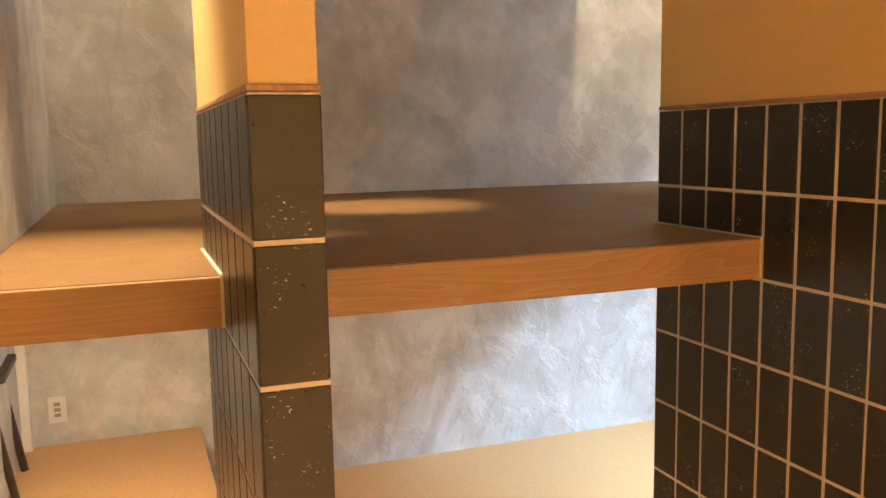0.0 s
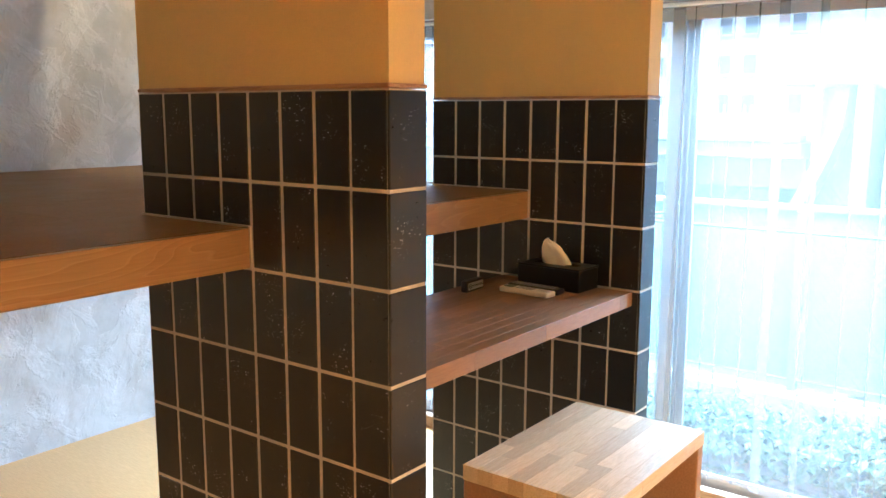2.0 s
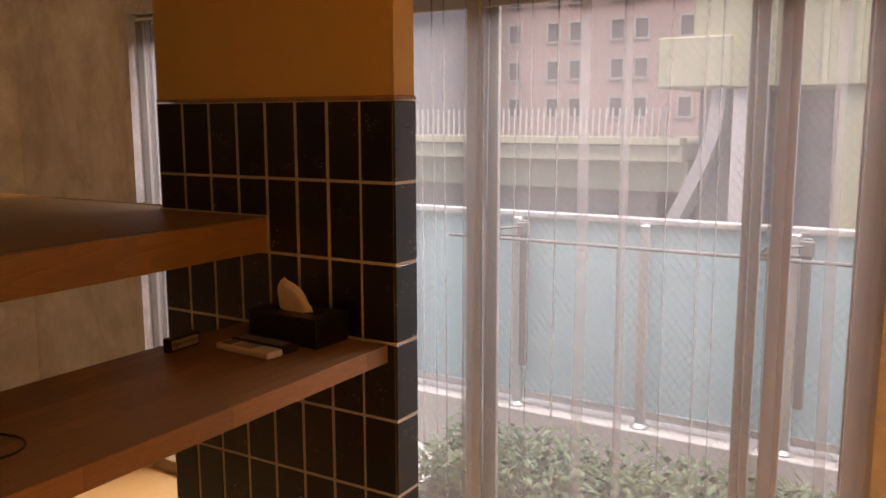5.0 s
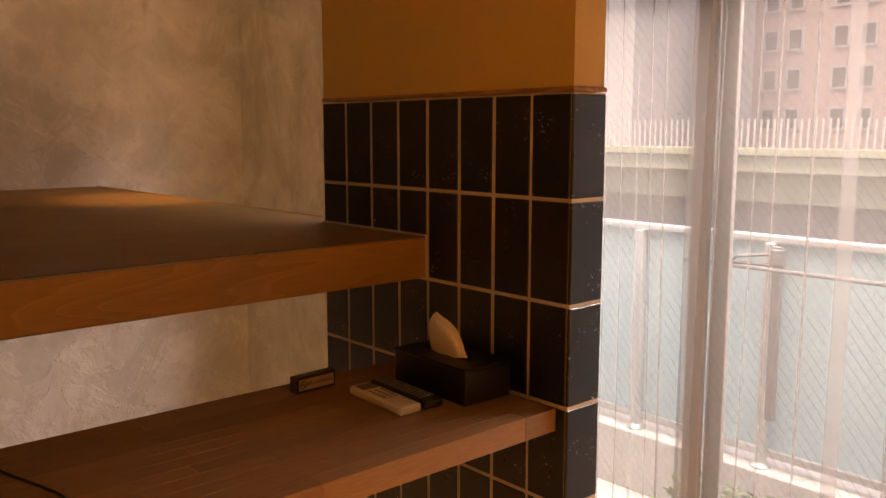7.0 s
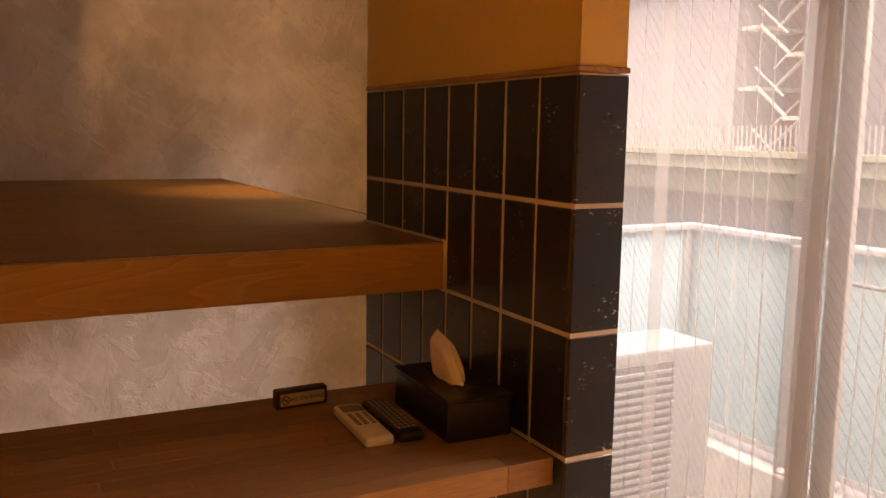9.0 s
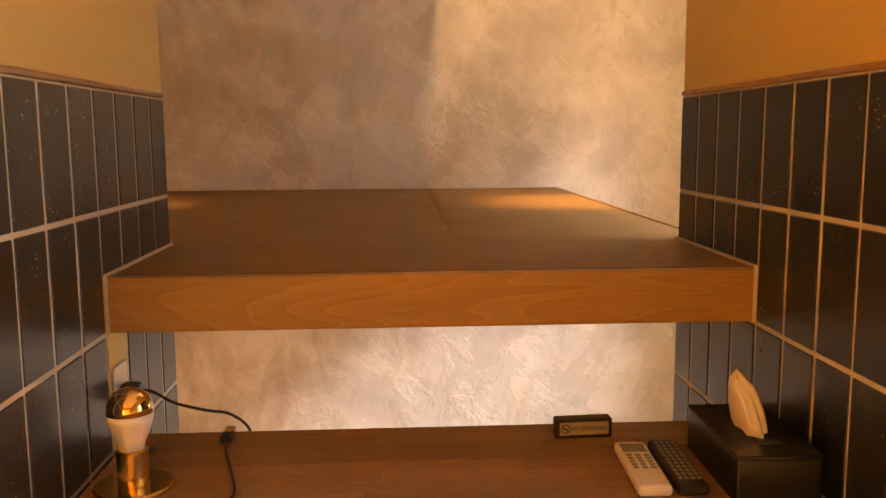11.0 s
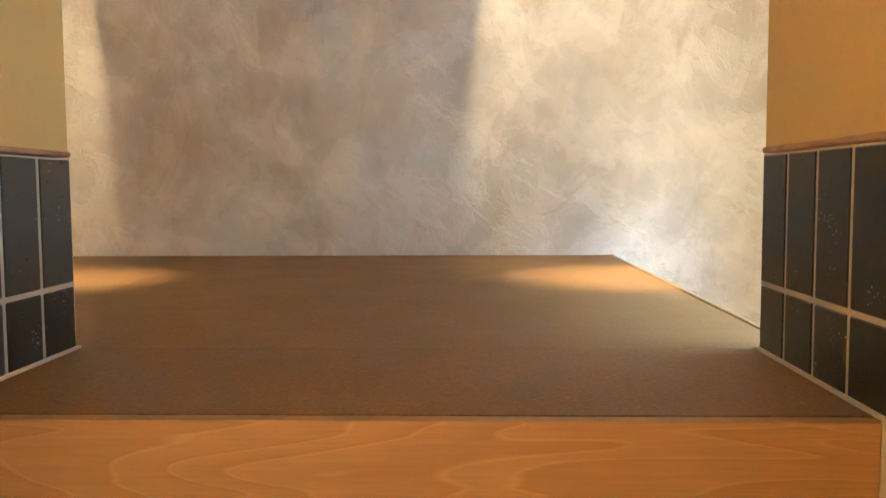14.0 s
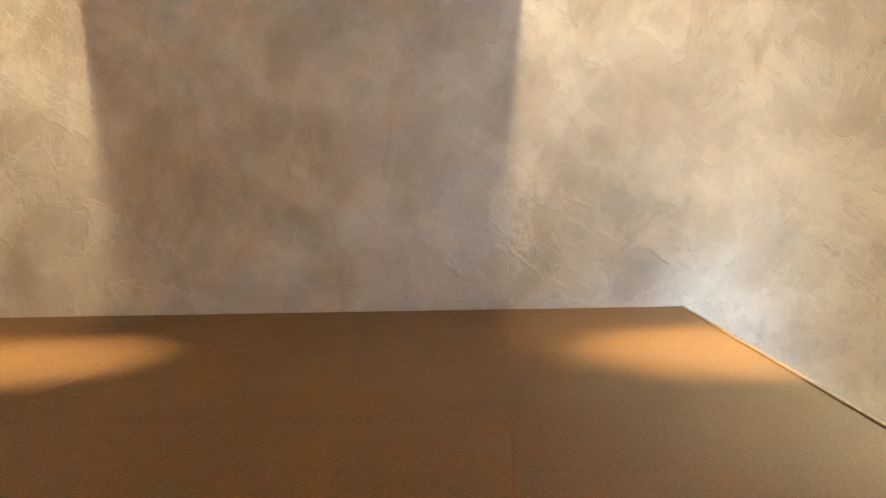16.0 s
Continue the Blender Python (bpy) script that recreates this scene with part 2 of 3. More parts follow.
PLASTER = make_plaster()
TILE = make_tile()
GROUT = plain("cream_grout", (0.60, 0.55, 0.46), 0.85, grain=200)
YELLOW = plain("yellow_wall_paint", (0.66, 0.505, 0.19), 0.65, grain=220, vary=0.05, bumps=0.25)
WHITE = plain("white_paint", (0.80, 0.78, 0.74), 0.5, vary=0.04)
CEILING = plain("ceiling_paint", (0.74, 0.70, 0.64), 0.7, vary=0.05)
TRIM = make_wood("trim_wood", (0.26, 0.15, 0.08), (0.42, 0.27, 0.15), "y", rough=0.5)
EDGE = make_veneer()
STAVE = make_wood("laminated_staves", (0.205, 0.108, 0.047), (0.345, 0.20, 0.095), "x", 1.4, 0.38, 0.16, False)
STAVE_PALE = make_wood("pale_laminated_staves", (0.40, 0.28, 0.15), (0.66, 0.53, 0.35), "x", 1.4, 0.4, 0.24, False)
FLOOR = make_wood("pale_floor_wood", (0.52, 0.30, 0.105), (0.68, 0.43, 0.175), "y", 1.2, 0.45, 0.08, False)
DARKWOOD = make_wood("dark_stained_wood", (0.02, 0.012, 0.009), (0.05, 0.03, 0.02), "z", 1.5, 0.4)
BOARD = make_board()
SHEER = make_sheer()
GLASS = make_glass("window_glass", (0.95, 0.97, 0.97))
FROST = make_glass("frosted_balcony_glass", (0.56, 0.75, 0.79), 0.3, 0.92)
BLACK = plain("black_lacquer", (0.012, 0.012, 0.013), 0.3, grain=90, bumps=0.02)
BLACKPL = plain("black_plastic", (0.02, 0.02, 0.022), 0.4, bumps=0.05)
WHITEPL = plain("white_plastic", (0.74, 0.72, 0.68), 0.4, vary=0.03, bumps=0.02)
GREYPL = plain("grey_rubber", (0.30, 0.30, 0.31), 0.6)
LCD = plain("lcd_grey", (0.28, 0.31, 0.27), 0.25)
PAPER = plain("tissue_paper", (0.82, 0.78, 0.73), 0.9, grain=30, vary=0.05, bumps=0.3)
BRASS = plain("brushed_brass", (0.78, 0.55, 0.22), 0.25, 1.0, grain=120, vary=0.06, bumps=0.03)
MIRROR_GOLD = plain("gold_mirror_coat", (0.90, 0.66, 0.30), 0.06, 1.0, vary=0.02, bumps=0)
OPAL = plain("opal_glass", (0.82, 0.83, 0.82), 0.35, vary=0.02, bumps=0)
SILVER = plain("satin_sign_plate", (0.66, 0.62, 0.55), 0.35, 0.6, vary=0.05)
INK = plain("dark_ink", (0.03, 0.025, 0.022), 0.6)
ALU = plain("aluminium", (0.56, 0.58, 0.58), 0.42, 0.7, vary=0.06, bumps=0.04)
BRONZE = plain("window_frame_aluminium", (0.42, 0.40, 0.38), 0.45, 0.3, vary=0.06, bumps=0.04)
WIRE = plain("glass_wire", (0.10, 0.10, 0.105), 0.7, 0.0, bumps=0)
CONCRETE = plain("pale_concrete", (0.52, 0.51, 0.49), 0.85, grain=20, bumps=0.3)
LEAF = plain("leaf", (0.06, 0.11, 0.04), 0.5, grain=30, vary=0.35)
GREEN = plain("pale_green_paint", (0.58, 0.59, 0.40), 0.6, grain=3, vary=0.12)
PINK = plain("pink_brown_brick", (0.56, 0.42, 0.38), 0.8, grain=4, vary=0.1)
GREYWALL = plain("grey_render", (0.50, 0.50, 0.52), 0.8, grain=3, vary=0.1)
DARKGLASS = plain("dark_window_glass", (0.16, 0.15, 0.15), 0.2, vary=0.2, bumps=0)
SHADE = plain("dark_steel_and_shade", (0.12, 0.12, 0.12), 0.6)
# pale casing coloured darker to offset the strong added lamp over the balcony
CASING = plain("darkened_grey_casing", (0.27, 0.27, 0.26), 0.55, vary=0.1)
REDPAINT = plain("red_paint", (0.50, 0.05, 0.04), 0.5)
ASPHALT = plain("asphalt", (0.06, 0.06, 0.06), 0.9, grain=30)
BULB = glow("lit_bulb", (1.0, 0.72, 0.4), 12.0)


# ---- builders ----
def box(bm, x0, x1, y0, y1, z0, z1, bevel=0.0, seg=1):
    r = bmesh.ops.create_cube(bm, size=1.0)
    vs = r["verts"]
    for v in vs:
        v.co = Vector((x0 + (v.co.x + 0.5) * (x1 - x0), y0 + (v.co.y + 0.5) * (y1 - y0), z0 + (v.co.z + 0.5) * (z1 - z0)))
    if bevel:
        es = list({e for v in vs for e in v.link_edges})
        bmesh.ops.bevel(bm, geom=es, offset=bevel, segments=seg, affect="EDGES", profile=0.6)
    return bm


def boxes(*specs, bevel=0.0, seg=1):
    bm = bmesh.new()
    for sp in specs:
        box(bm, *sp, bevel=bevel, seg=seg)
    return bm


def lathe(bm, x, y, rings, seg=28):
    """A turned body about a vertical axis: rings of (radius, z)."""
    rows = []
    for r, z in rings:
        rows.append([bm.verts.new((x + r * math.cos(2 * math.pi * k / seg), y + r * math.sin(2 * math.pi * k / seg), z)) for k in range(seg)])
    for a, b in zip(rows, rows[1:]):
        for k in range(seg):
            bm.faces.new((a[k], a[(k + 1) % seg], b[(k + 1) % seg], b[k]))
    bm.faces.new(list(reversed(rows[0])))
    bm.faces.new(rows[-1])
    return bm


def tube(bm, pts, r, seg=8):
    pts = [Vector(p) for p in pts]
    rows = []
    for i, p in enumerate(pts):
        d = (pts[min(i + 1, len(pts) - 1)] - pts[max(i - 1, 0)]).normalized()
        a = d.cross(Vector((0, 0, 1)))
        a = Vector((1, 0, 0)) if a.length < 1e-3 else a.normalized()
        b = d.cross(a).normalized()
        rows.append([bm.verts.new(p + r * (math.cos(2 * math.pi * k / seg) * a + math.sin(2 * math.pi * k / seg) * b)) for k in range(seg)])
    for u, v in zip(rows, rows[1:]):
        for k in range(seg):
            bm.faces.new((u[k], u[(k + 1) % seg], v[(k + 1) % seg], v[k]))
    bm.faces.new(list(reversed(rows[0])))
    bm.faces.new(rows[-1])
    return bm


def curve_pts(pts, n=8):
    """A smooth line through the points."""
    P = [Vector(p) for p in pts]
    P = [2 * P[0] - P[1]] + P + [2 * P[-1] - P[-2]]
    out = []
    for i in range(1, len(P) - 2):
        for k in range(n):
            t = k / n
            a, b, c, d = P[i - 1], P[i], P[i + 1], P[i + 2]
            out.append(0.5 * (2 * b + (c - a) * t + (2 * a - 5 * b + 4 * c - d) * t * t + (3 * b - a - 3 * c + d) * t ** 3))
    return out + [P[-2]]


def mesh_of(name, bm, material, smooth=False):
    me = bpy.data.meshes.new(name)
    bmesh.ops.recalc_face_normals(bm, faces=bm.faces)
    bm.to_mesh(me)
    bm.free()
    me.materials.append(material)
    if smooth:
        for p in me.polygons:
            p.use_smooth = True
    return me


def part(name, bm, material, parent=None, label="", smooth=False):
    ob = new(name, mesh_of(name, bm, material, smooth))
    ob.parent = parent
    if label:
        ob["label"] = label
    return ob


def thing(name, label, category, group="", kind=""):
    return tagged(new(name), label, category, group, kind)


def solid(name, bm, material, label, category="", kind="structure", smooth=False):
    return tagged(part(name, bm, material, smooth=smooth), label, category or name.split("_")[0], "", kind)


def piece(name, me, parent, x=0, y=0, z=0):
    ob = new(name, me)
    ob.parent = parent
    ob.location = (x, y, z)
    return ob


# ---- plan ----
XL, XR, PX, YB = -0.01, 3.66, 2.952, 4.243   # west niche wall, east wall, platform edge, back wall
YF, YI = 1.520, 2.366                     # partition fronts and inner ends
PARTS = [(0.426, 0.528), (1.656, 1.777), (2.887, 2.985)]
TOP, ROW, COL = 1.647, 0.205, (2.366 - 1.520) / 8
PZ0, PZ1, PY = 1.240, 1.335, 1.945        # platform
DZ0, DZ1, DY0, DY1 = 0.984, 1.030, 1.545, 2.040
WY0, WY1, WZ = 0.475, 3.430, 2.045        # window opening
RX0, RY0 = -1.7, -2.2                     # room behind the camera

solid("floor", boxes((RX0 - 0.2, XR + 0.2, RY0 - 0.2, YB + 0.2, -0.12, 0.0)), FLOOR, "pale varnished wooden floor of the room")
solid("wall_north", boxes((RX0 - 0.2, XR + 0.2, YB, YB + 0.15, 0, CEIL)), PLASTER, "grey trowelled plaster back wall of the sleeping niche")
solid("wall_east_back", boxes((XR, XR + 0.2, WY1, YB, 0, CEIL)), PLASTER, "grey trowelled plaster side wall beside the bed platform")
solid("wall_east_front", boxes((XR, XR + 0.2, RY0, WY0, 0, CEIL)), PLASTER, "trowelled plaster wall beside the tall window")
solid("wall_east_head", boxes((XR, XR + 0.2, WY0, WY1, WZ, CEIL)), PLASTER, "plaster wall above the tall window")
solid("wall_south", boxes((RX0, XR, RY0 - 0.15, RY0, 0, CEIL)), YELLOW, "plain yellow painted wall closing the room")
solid("wall_west", boxes((RX0 - 0.15, RX0, RY0, YB, 0, CEIL)), YELLOW, "plain yellow painted side wall of the room")
solid("wall_niche_upper", boxes((XL - 0.1, XL, 2.0, YB, PZ1 + 0.002, CEIL)), PLASTER, "grey plaster side wall above the platform")
solid("wall_niche_lower", boxes((-0.31, -0.21, 2.6, YB, 0, PZ0 - 0.002)), PLASTER, "grey plaster side wall under the platform")
solid("trim_niche", boxes((-0.21, -0.17, YB - 0.05, YB - 0.003, 0.0, PZ0 - 0.003), bevel=0.003), WHITE, "white painted corner trim under the platform", "trim")
solid("ceiling", boxes((RX0 - 0.2, XR + 0.2, RY0 - 0.2, YB + 0.2, CEIL, CEIL + 0.12)), CEILING, "pale painted ceiling")

# ceiling downlights
for lx, ly, *_ in LAMPS:
    d = thing("downlight", "small recessed warm ceiling downlight with white ring", "ceiling light", "ceiling downlights")
    bm = bmesh.new()
    lathe(bm, lx, ly, [(0.052, CEIL - 0.006), (0.052, CEIL)])
    part("ring", bm, WHITE, d, smooth=False)
    bm = bmesh.new()
    lathe(bm, lx, ly, [(0.022, CEIL - 0.016), (0.030, CEIL - 0.007)])
    part("bulb", bm, BULB, d)
for wx, wy, aim, screen in WASHERS:
    w = thing("wall_washer", "slim ceiling wall washer lamp with unseen added side screen", "ceiling light", "wall washers over the platform")
    bm = bmesh.new()
    lathe(bm, wx, wy, [(0.022, CEIL - 0.04), (0.022, CEIL)])
    part("housing", bm, WHITE, w)
    # unseen board added to cut a vertical light edge on the back wall
    part("screen", boxes((screen - 0.006, screen + 0.006, 2.7, YB - 0.01, 2.47, CEIL - 0.001), bevel=0.002), WHITE, w, "unseen side screen added to cut the washer light")
for ux, uy, _ in UNDER:
    u = thing("platform_downlight", "small flush warm light under the platform", "ceiling light", "lights under the platform")
    bm = bmesh.new()
    lathe(bm, ux, uy, [(0.035, PZ0 - 0.010), (0.035, PZ0 - 0.0005)])
    part("ring", bm, WHITE, u)

# low wooden step under the platform
solid("floor_step", boxes((-0.21, 0.515, 2.42, YB, 0.0, 0.30), bevel=0.003), FLOOR, "raised pale wooden step under the platform")

# ---- bed platform ----
plat = thing("bed_platform", "raised brown board sleeping platform with oiled wood edge between tiled partitions", "bed platform")
BAYS = [(XL, 0.426 - 0.004), (0.528 + 0.004, 1.656 - 0.004), (1.777 + 0.004, 2.887 - 0.004)]
part("base", boxes((XL, PX, YI + 0.006, YB - 0.002, PZ0, PZ1 - 0.016)), BOARD, plat)
for a, b in BAYS:
    part("underside", boxes((a, b, PY + 0.022, YI + 0.004, PZ0 + 0.001, PZ1 - 0.016)), BOARD, plat)
    part("edge_board", boxes((a, b, PY, PY + 0.021, PZ0, PZ1 - 0.001), bevel=0.0025, seg=2), EDGE, plat, "oiled wood edge board with flowing grain")
    part("top_panel", boxes((a, b, PY + 0.0215, YI + 0.003, PZ1 - 0.015, PZ1), bevel=0.0003), BOARD, plat)
XS = [XL, 0.57, 1.48, 2.392, PX]
for (a, b), cut in zip(zip(XS, XS[1:]), (2.60, 3.05, 2.81, 2.55)):
    for c, d in ((YI + 0.0032, cut), (cut + 0.0002, cut + 0.91), (cut + 0.9102, YB - 0.003)):
        part("top_panel", boxes((a + 0.0001, b - 0.0001, c, d, PZ1 - 0.015, PZ1), bevel=0.0003), BOARD, plat)
part("side_board", boxes((PX + 0.0005, PX + 0.012, YI - 0.3, YB - 0.004, PZ0, PZ1 + 0.003), bevel=0.002), EDGE, plat, "slim wooden side board of the platform")

for fx, side in ((0.426, -1), (0.528, 1), (1.656, -1), (1.777, 1), (2.887, -1)):
    a, b = sorted((fx, fx + side * 0.006))
    part("sealant", boxes((a, b, PY + 0.002, YI, PZ1 + 0.0005, PZ1 + 0.005)), GROUT, plat, "pale sealant line along the tiles")
    part("sealant", boxes((a, b, PY - 0.004, PY - 0.0005, PZ0, PZ1 + 0.003)), GROUT, plat, "pale sealant line along the tiles")

# ---- worktop ----
STR = 12


def staves(parent, x0, x1, y0, y1, z0, z1, rows, material, rnd, mean):
    w = (y1 - y0) / rows
    for k in range(rows):
        x = x0
        cut = x0 + rnd.uniform(0.25, 1.0) * mean
        while x < x1 - 1e-4:
            e = min(cut, x1)
            if x1 - e < 0.08:
                e = x1
            part("stave", boxes((x + 0.0002, e - 0.0002, y0 + k * w + 0.0002, y0 + (k + 1) * w - 0.0002, z0, z1), bevel=0.0006), material, parent)
            x, cut = e, e + rnd.uniform(0.6, 1.4) * mean


desk = thing("worktop", "laminated brown hardwood worktop fixed between two tiled partitions", "worktop")
staves(desk, 1.777 + 0.005, 2.887 - 0.005, DY0, DY1, DZ0, DZ1, STR, STAVE, random.Random(4), 0.5)

# ---- stool ----
stool = thing("stool", "tall box stool of pale laminated wood under the worktop", "stool")
seat = part("seat", boxes((1.9705, 2.5495, 1.1705, 1.5595, 0.712, 0.747)), STAVE_PALE, stool)
staves(stool, 1.970, 2.550, 1.170, 1.560, 0.7105, 0.750, 9, STAVE_PALE, random.Random(9), 0.3)
for x0 in (1.970, 2.515):
    part("side_panel", boxes((x0, x0 + 0.035, 1.172, 1.558, 0.0, 0.7095), bevel=0.002), STAVE, stool)
part("stretcher", boxes((2.006, 2.514, 1.35, 1.38, 0.18, 0.24), bevel=0.002), STAVE, stool)

# ---- dark chair leg beyond the first partition ----
chair = thing("chair", "dark stained wooden chair standing on the low step", "chair")
CX, CYY = -0.180, 3.673
part("seat", boxes((CX - 0.16, CX + 0.0, CYY - 0.02, CYY + 0.34, 0.74, 0.77), bevel=0.008, seg=2), DARKWOOD, chair)
for dx, dy, ox in ((0.0, 0.0, -0.07), (-0.11, 0.0, 0.0), (0.0, 0.30, -0.07), (-0.11, 0.30, 0.0)):
    bm = bmesh.new()
    tube(bm, [(CX + dx, CYY + dy, 0.30), (CX + dx + ox, CYY + dy, 0.745)], 0.015, 8)
    part("leg", bm, DARKWOOD, chair)


# ---- things on the worktop ----
def oriented(m):
    def place(ob):
        ob.matrix_world = m
        return ob
    return place


def tissue_box():
    t = thing("tissue_box", "black lacquered tissue box with a white tissue pulled up", "tissue box")
    L, W, Hh = 0.235, 0.125, 0.070
    bm = bmesh.new()
    box(bm, -W / 2, W / 2, -L / 2, L / 2, 0, Hh, bevel=0.004, seg=2)
    part("body", bm, BLACK, t)
    part("lid_rim", boxes((-W / 2 - 0.002, W / 2 + 0.002, -L / 2 - 0.002, L / 2 + 0.002, Hh, Hh + 0.006), bevel=0.002), BLACK, t)
    part("slot", boxes((-0.016, 0.016, -0.08, 0.08, Hh + 0.0065, Hh + 0.0075)), INK, t)
    bm = bmesh.new()
    nu, nv = 36, 12
    grid = []
    for j in range(nv + 1):
        v = j / nv
        rowv = []
        for i in range(nu):
            a = 2 * math.pi * i / nu
            crease = 1 + 0.16 * math.sin(3 * a + 1.2 + 1.5 * v) + 0.08 * math.sin(7 * a - 2 * v)
            close = 1 - 0.96 * v ** 8
            ry = 0.048 * (1 - 0.40 * v ** 1.8) * crease * close
            rx = 0.021 * (1 - 0.30 * v ** 1.5) * crease * close
            rowv.append(bm.verts.new((rx * math.cos(a) - 0.014 * v, ry * math.sin(a) + 0.030 * v * v, Hh + 0.005 + 0.080 * v + 0.009 * v * math.sin(a + 0.6))))
        grid.append(rowv)
    for a, b in zip(grid, grid[1:]):
        for i in range(nu):
            bm.faces.new((a[i], a[(i + 1) % nu], b[(i + 1) % nu], b[i]))
    ob = part("tissue", bm, PAPER, t, "crumpled white paper tissue")
    so = ob.modifiers.new("thick", "SOLIDIFY")
    so.thickness = 0.0012
    return t


tissue_box().matrix_world = pose(2.818, 1.785, DZ1, 0, 0, -2)


def remote(name, label, body_mat, key_mat, screen, w, l, h, rows, cols):
    r = thing(name, label, "remote control", "remote controls on the worktop")
    bm = bmesh.new()
    box(bm, -w / 2, w / 2, -l / 2, l / 2, 0, h, bevel=h * 0.4, seg=3)
    part("body", bm, body_mat, r, smooth=False)
    top = l * 0.44
    if screen:
        part("screen", boxes((-w * 0.38, w * 0.38, l * 0.24, l * 0.43, h, h + 0.0012), bevel=0.0005), LCD, r, "grey liquid crystal display")
        top = l * 0.19
    step = (top + l * (0.16 if screen else 0.4)) / rows
    for i in range(rows):
        for j in range(cols):
            x = (j - (cols - 1) / 2) * w * 0.8 / cols
            y = top - (i + 0.5) * step
            part("button", boxes((x - w * 0.25 / cols, x + w * 0.25 / cols, y - step * 0.28, y + step * 0.28, h, h + 0.0018), bevel=0.0006), key_mat, r)
    return r


remote("remote_control", "white air conditioner remote with grey display", WHITEPL, GREYPL, True, 0.052, 0.185, 0.018, 5, 3).matrix_world = pose(2.650, 1.800, DZ1, 0, 0, -3)
remote("remote_control", "black television remote with small grey keys", BLACKPL, GREYPL, False, 0.048, 0.195, 0.018, 11, 4).matrix_world = pose(2.708, 1.803, DZ1, 0, 0, -3)


def no_smoking_sign():
    s = thing("table_sign", "small dark wooden no smoking sign with metal plate", "sign")
    part("block", boxes((-0.051, 0.051, -0.012, 0.012, 0, 0.036), bevel=0.002), DARKWOOD, s)
    part("plate", boxes((-0.044, 0.044, -0.0135, -0.0122, 0.007, 0.030)), SILVER, s, "satin metal plate")
    bm = bmesh.new()
    n = 20
    ring = [(0.0075 * math.cos(2 * math.pi * k / n) - 0.034, -0.0142, 0.0185 + 0.0075 * math.sin(2 * math.pi * k / n)) for k in range(n + 1)]
    tube(bm, ring, 0.0009, 5)
    tube(bm, [(-0.039, -0.0142, 0.0235), (-0.029, -0.0142, 0.0135)], 0.0009, 5)
    box(bm, -0.039, -0.030, -0.0144, -0.0137, 0.0178, 0.0195)
    part("pictogram", bm, INK, s)
    cu = bpy.data.curves.new("lettering", "FONT")
    cu.body, cu.size, cu.align_x, cu.align_y, cu.extrude = "NO SMOKING", 0.0105, "CENTER", "CENTER", 0.0002
    tmp = new("lettering_source", cu)
    dg = bpy.context.evaluated_depsgraph_get()
    me = bpy.data.meshes.new_from_object(tmp.evaluated_get(dg))
    bpy.data.objects.remove(tmp)
    me.materials.clear()
    me.materials.append(INK)
    tx = new("lettering", me)
    tx.parent = s
    tx.matrix_local = pose(0.008, -0.0140, 0.0185, 90, 0, 0)
    return s


no_smoking_sign().matrix_world = pose(2.592, 1.972, DZ1, 0, 0, 3)

LX, LY = 1.856, 1.795
lamp = thing("table_lamp", "small brass table lamp with gold-crowned mirror bulb", "table lamp")
bm = bmesh.new()
lathe(bm, LX, LY, [(0.058, DZ1), (0.060, DZ1 + 0.002), (0.060, DZ1 + 0.006), (0.057, DZ1 + 0.008)], 48)
part("base_plate", bm, BRASS, lamp, smooth=False)
bm = bmesh.new()
lathe(bm, LX, LY, [(0.023, DZ1 + 0.008), (0.024, DZ1 + 0.010), (0.024, DZ1 + 0.062), (0.022, DZ1 + 0.064)], 40)
part("socket", bm, BRASS, lamp)
B0 = DZ1 + 0.064
bm = bmesh.new()
lathe(bm, LX, LY, [(0.018, B0), (0.021, B0 + 0.012), (0.028, B0 + 0.028), (0.0335, B0 + 0.046), (0.035, B0 + 0.058)], 40)
part("bulb_lower", bm, OPAL, lamp, "opal glass lower bulb", True)
bm = bmesh.new()
lathe(bm, LX, LY, [(0.0352, B0 + 0.058), (0.0345, B0 + 0.068), (0.031, B0 + 0.079), (0.024, B0 + 0.088), (0.014, B0 + 0.0935), (0.004, B0 + 0.0955)], 40)
part("bulb_crown", bm, MIRROR_GOLD, lamp, "gold mirrored bulb crown", True)
bm = bmesh.new()
tube(bm, [(LX + 0.012, LY + 0.03, DZ1 + 0.045), (LX + 0.02, LY + 0.05, DZ1 + 0.045)], 0.004)
part("switch", bm, BLACKPL, lamp)
CY = DZ1 + 0.003
cable = thing("power_cable", "thin black lamp cable lying over the worktop edge", "cable")
bm = bmesh.new()
tube(bm, curve_pts([(1.79, 1.985, 1.128), (1.83, 1.985, 1.127), (1.87, 1.99, 1.103), (1.92, 2.0, 1.085), (1.96, 2.02, 1.07), (1.99, 2.045, 1.03), (1.995, 2.055, 0.96)]), 0.0028)
part("cord", bm, BLACKPL, cable, smooth=True)
part("plug", boxes((1.783, 1.815, 1.972, 1.998, 1.114, 1.142), bevel=0.004), BLACKPL, cable)
lead = thing("usb_lead", "black charging lead with gold plug end on the worktop", "cable")
part("plug", boxes((1.950, 1.968, 2.004, 2.030, CY - 0.002, CY + 0.012), bevel=0.002), BRASS, lead, "gold coloured plug")
part("grip", boxes((1.9485, 1.9695, 1.976, 2.0035, CY - 0.002, CY + 0.011), bevel=0.003), BLACKPL, lead)
bm = bmesh.new()
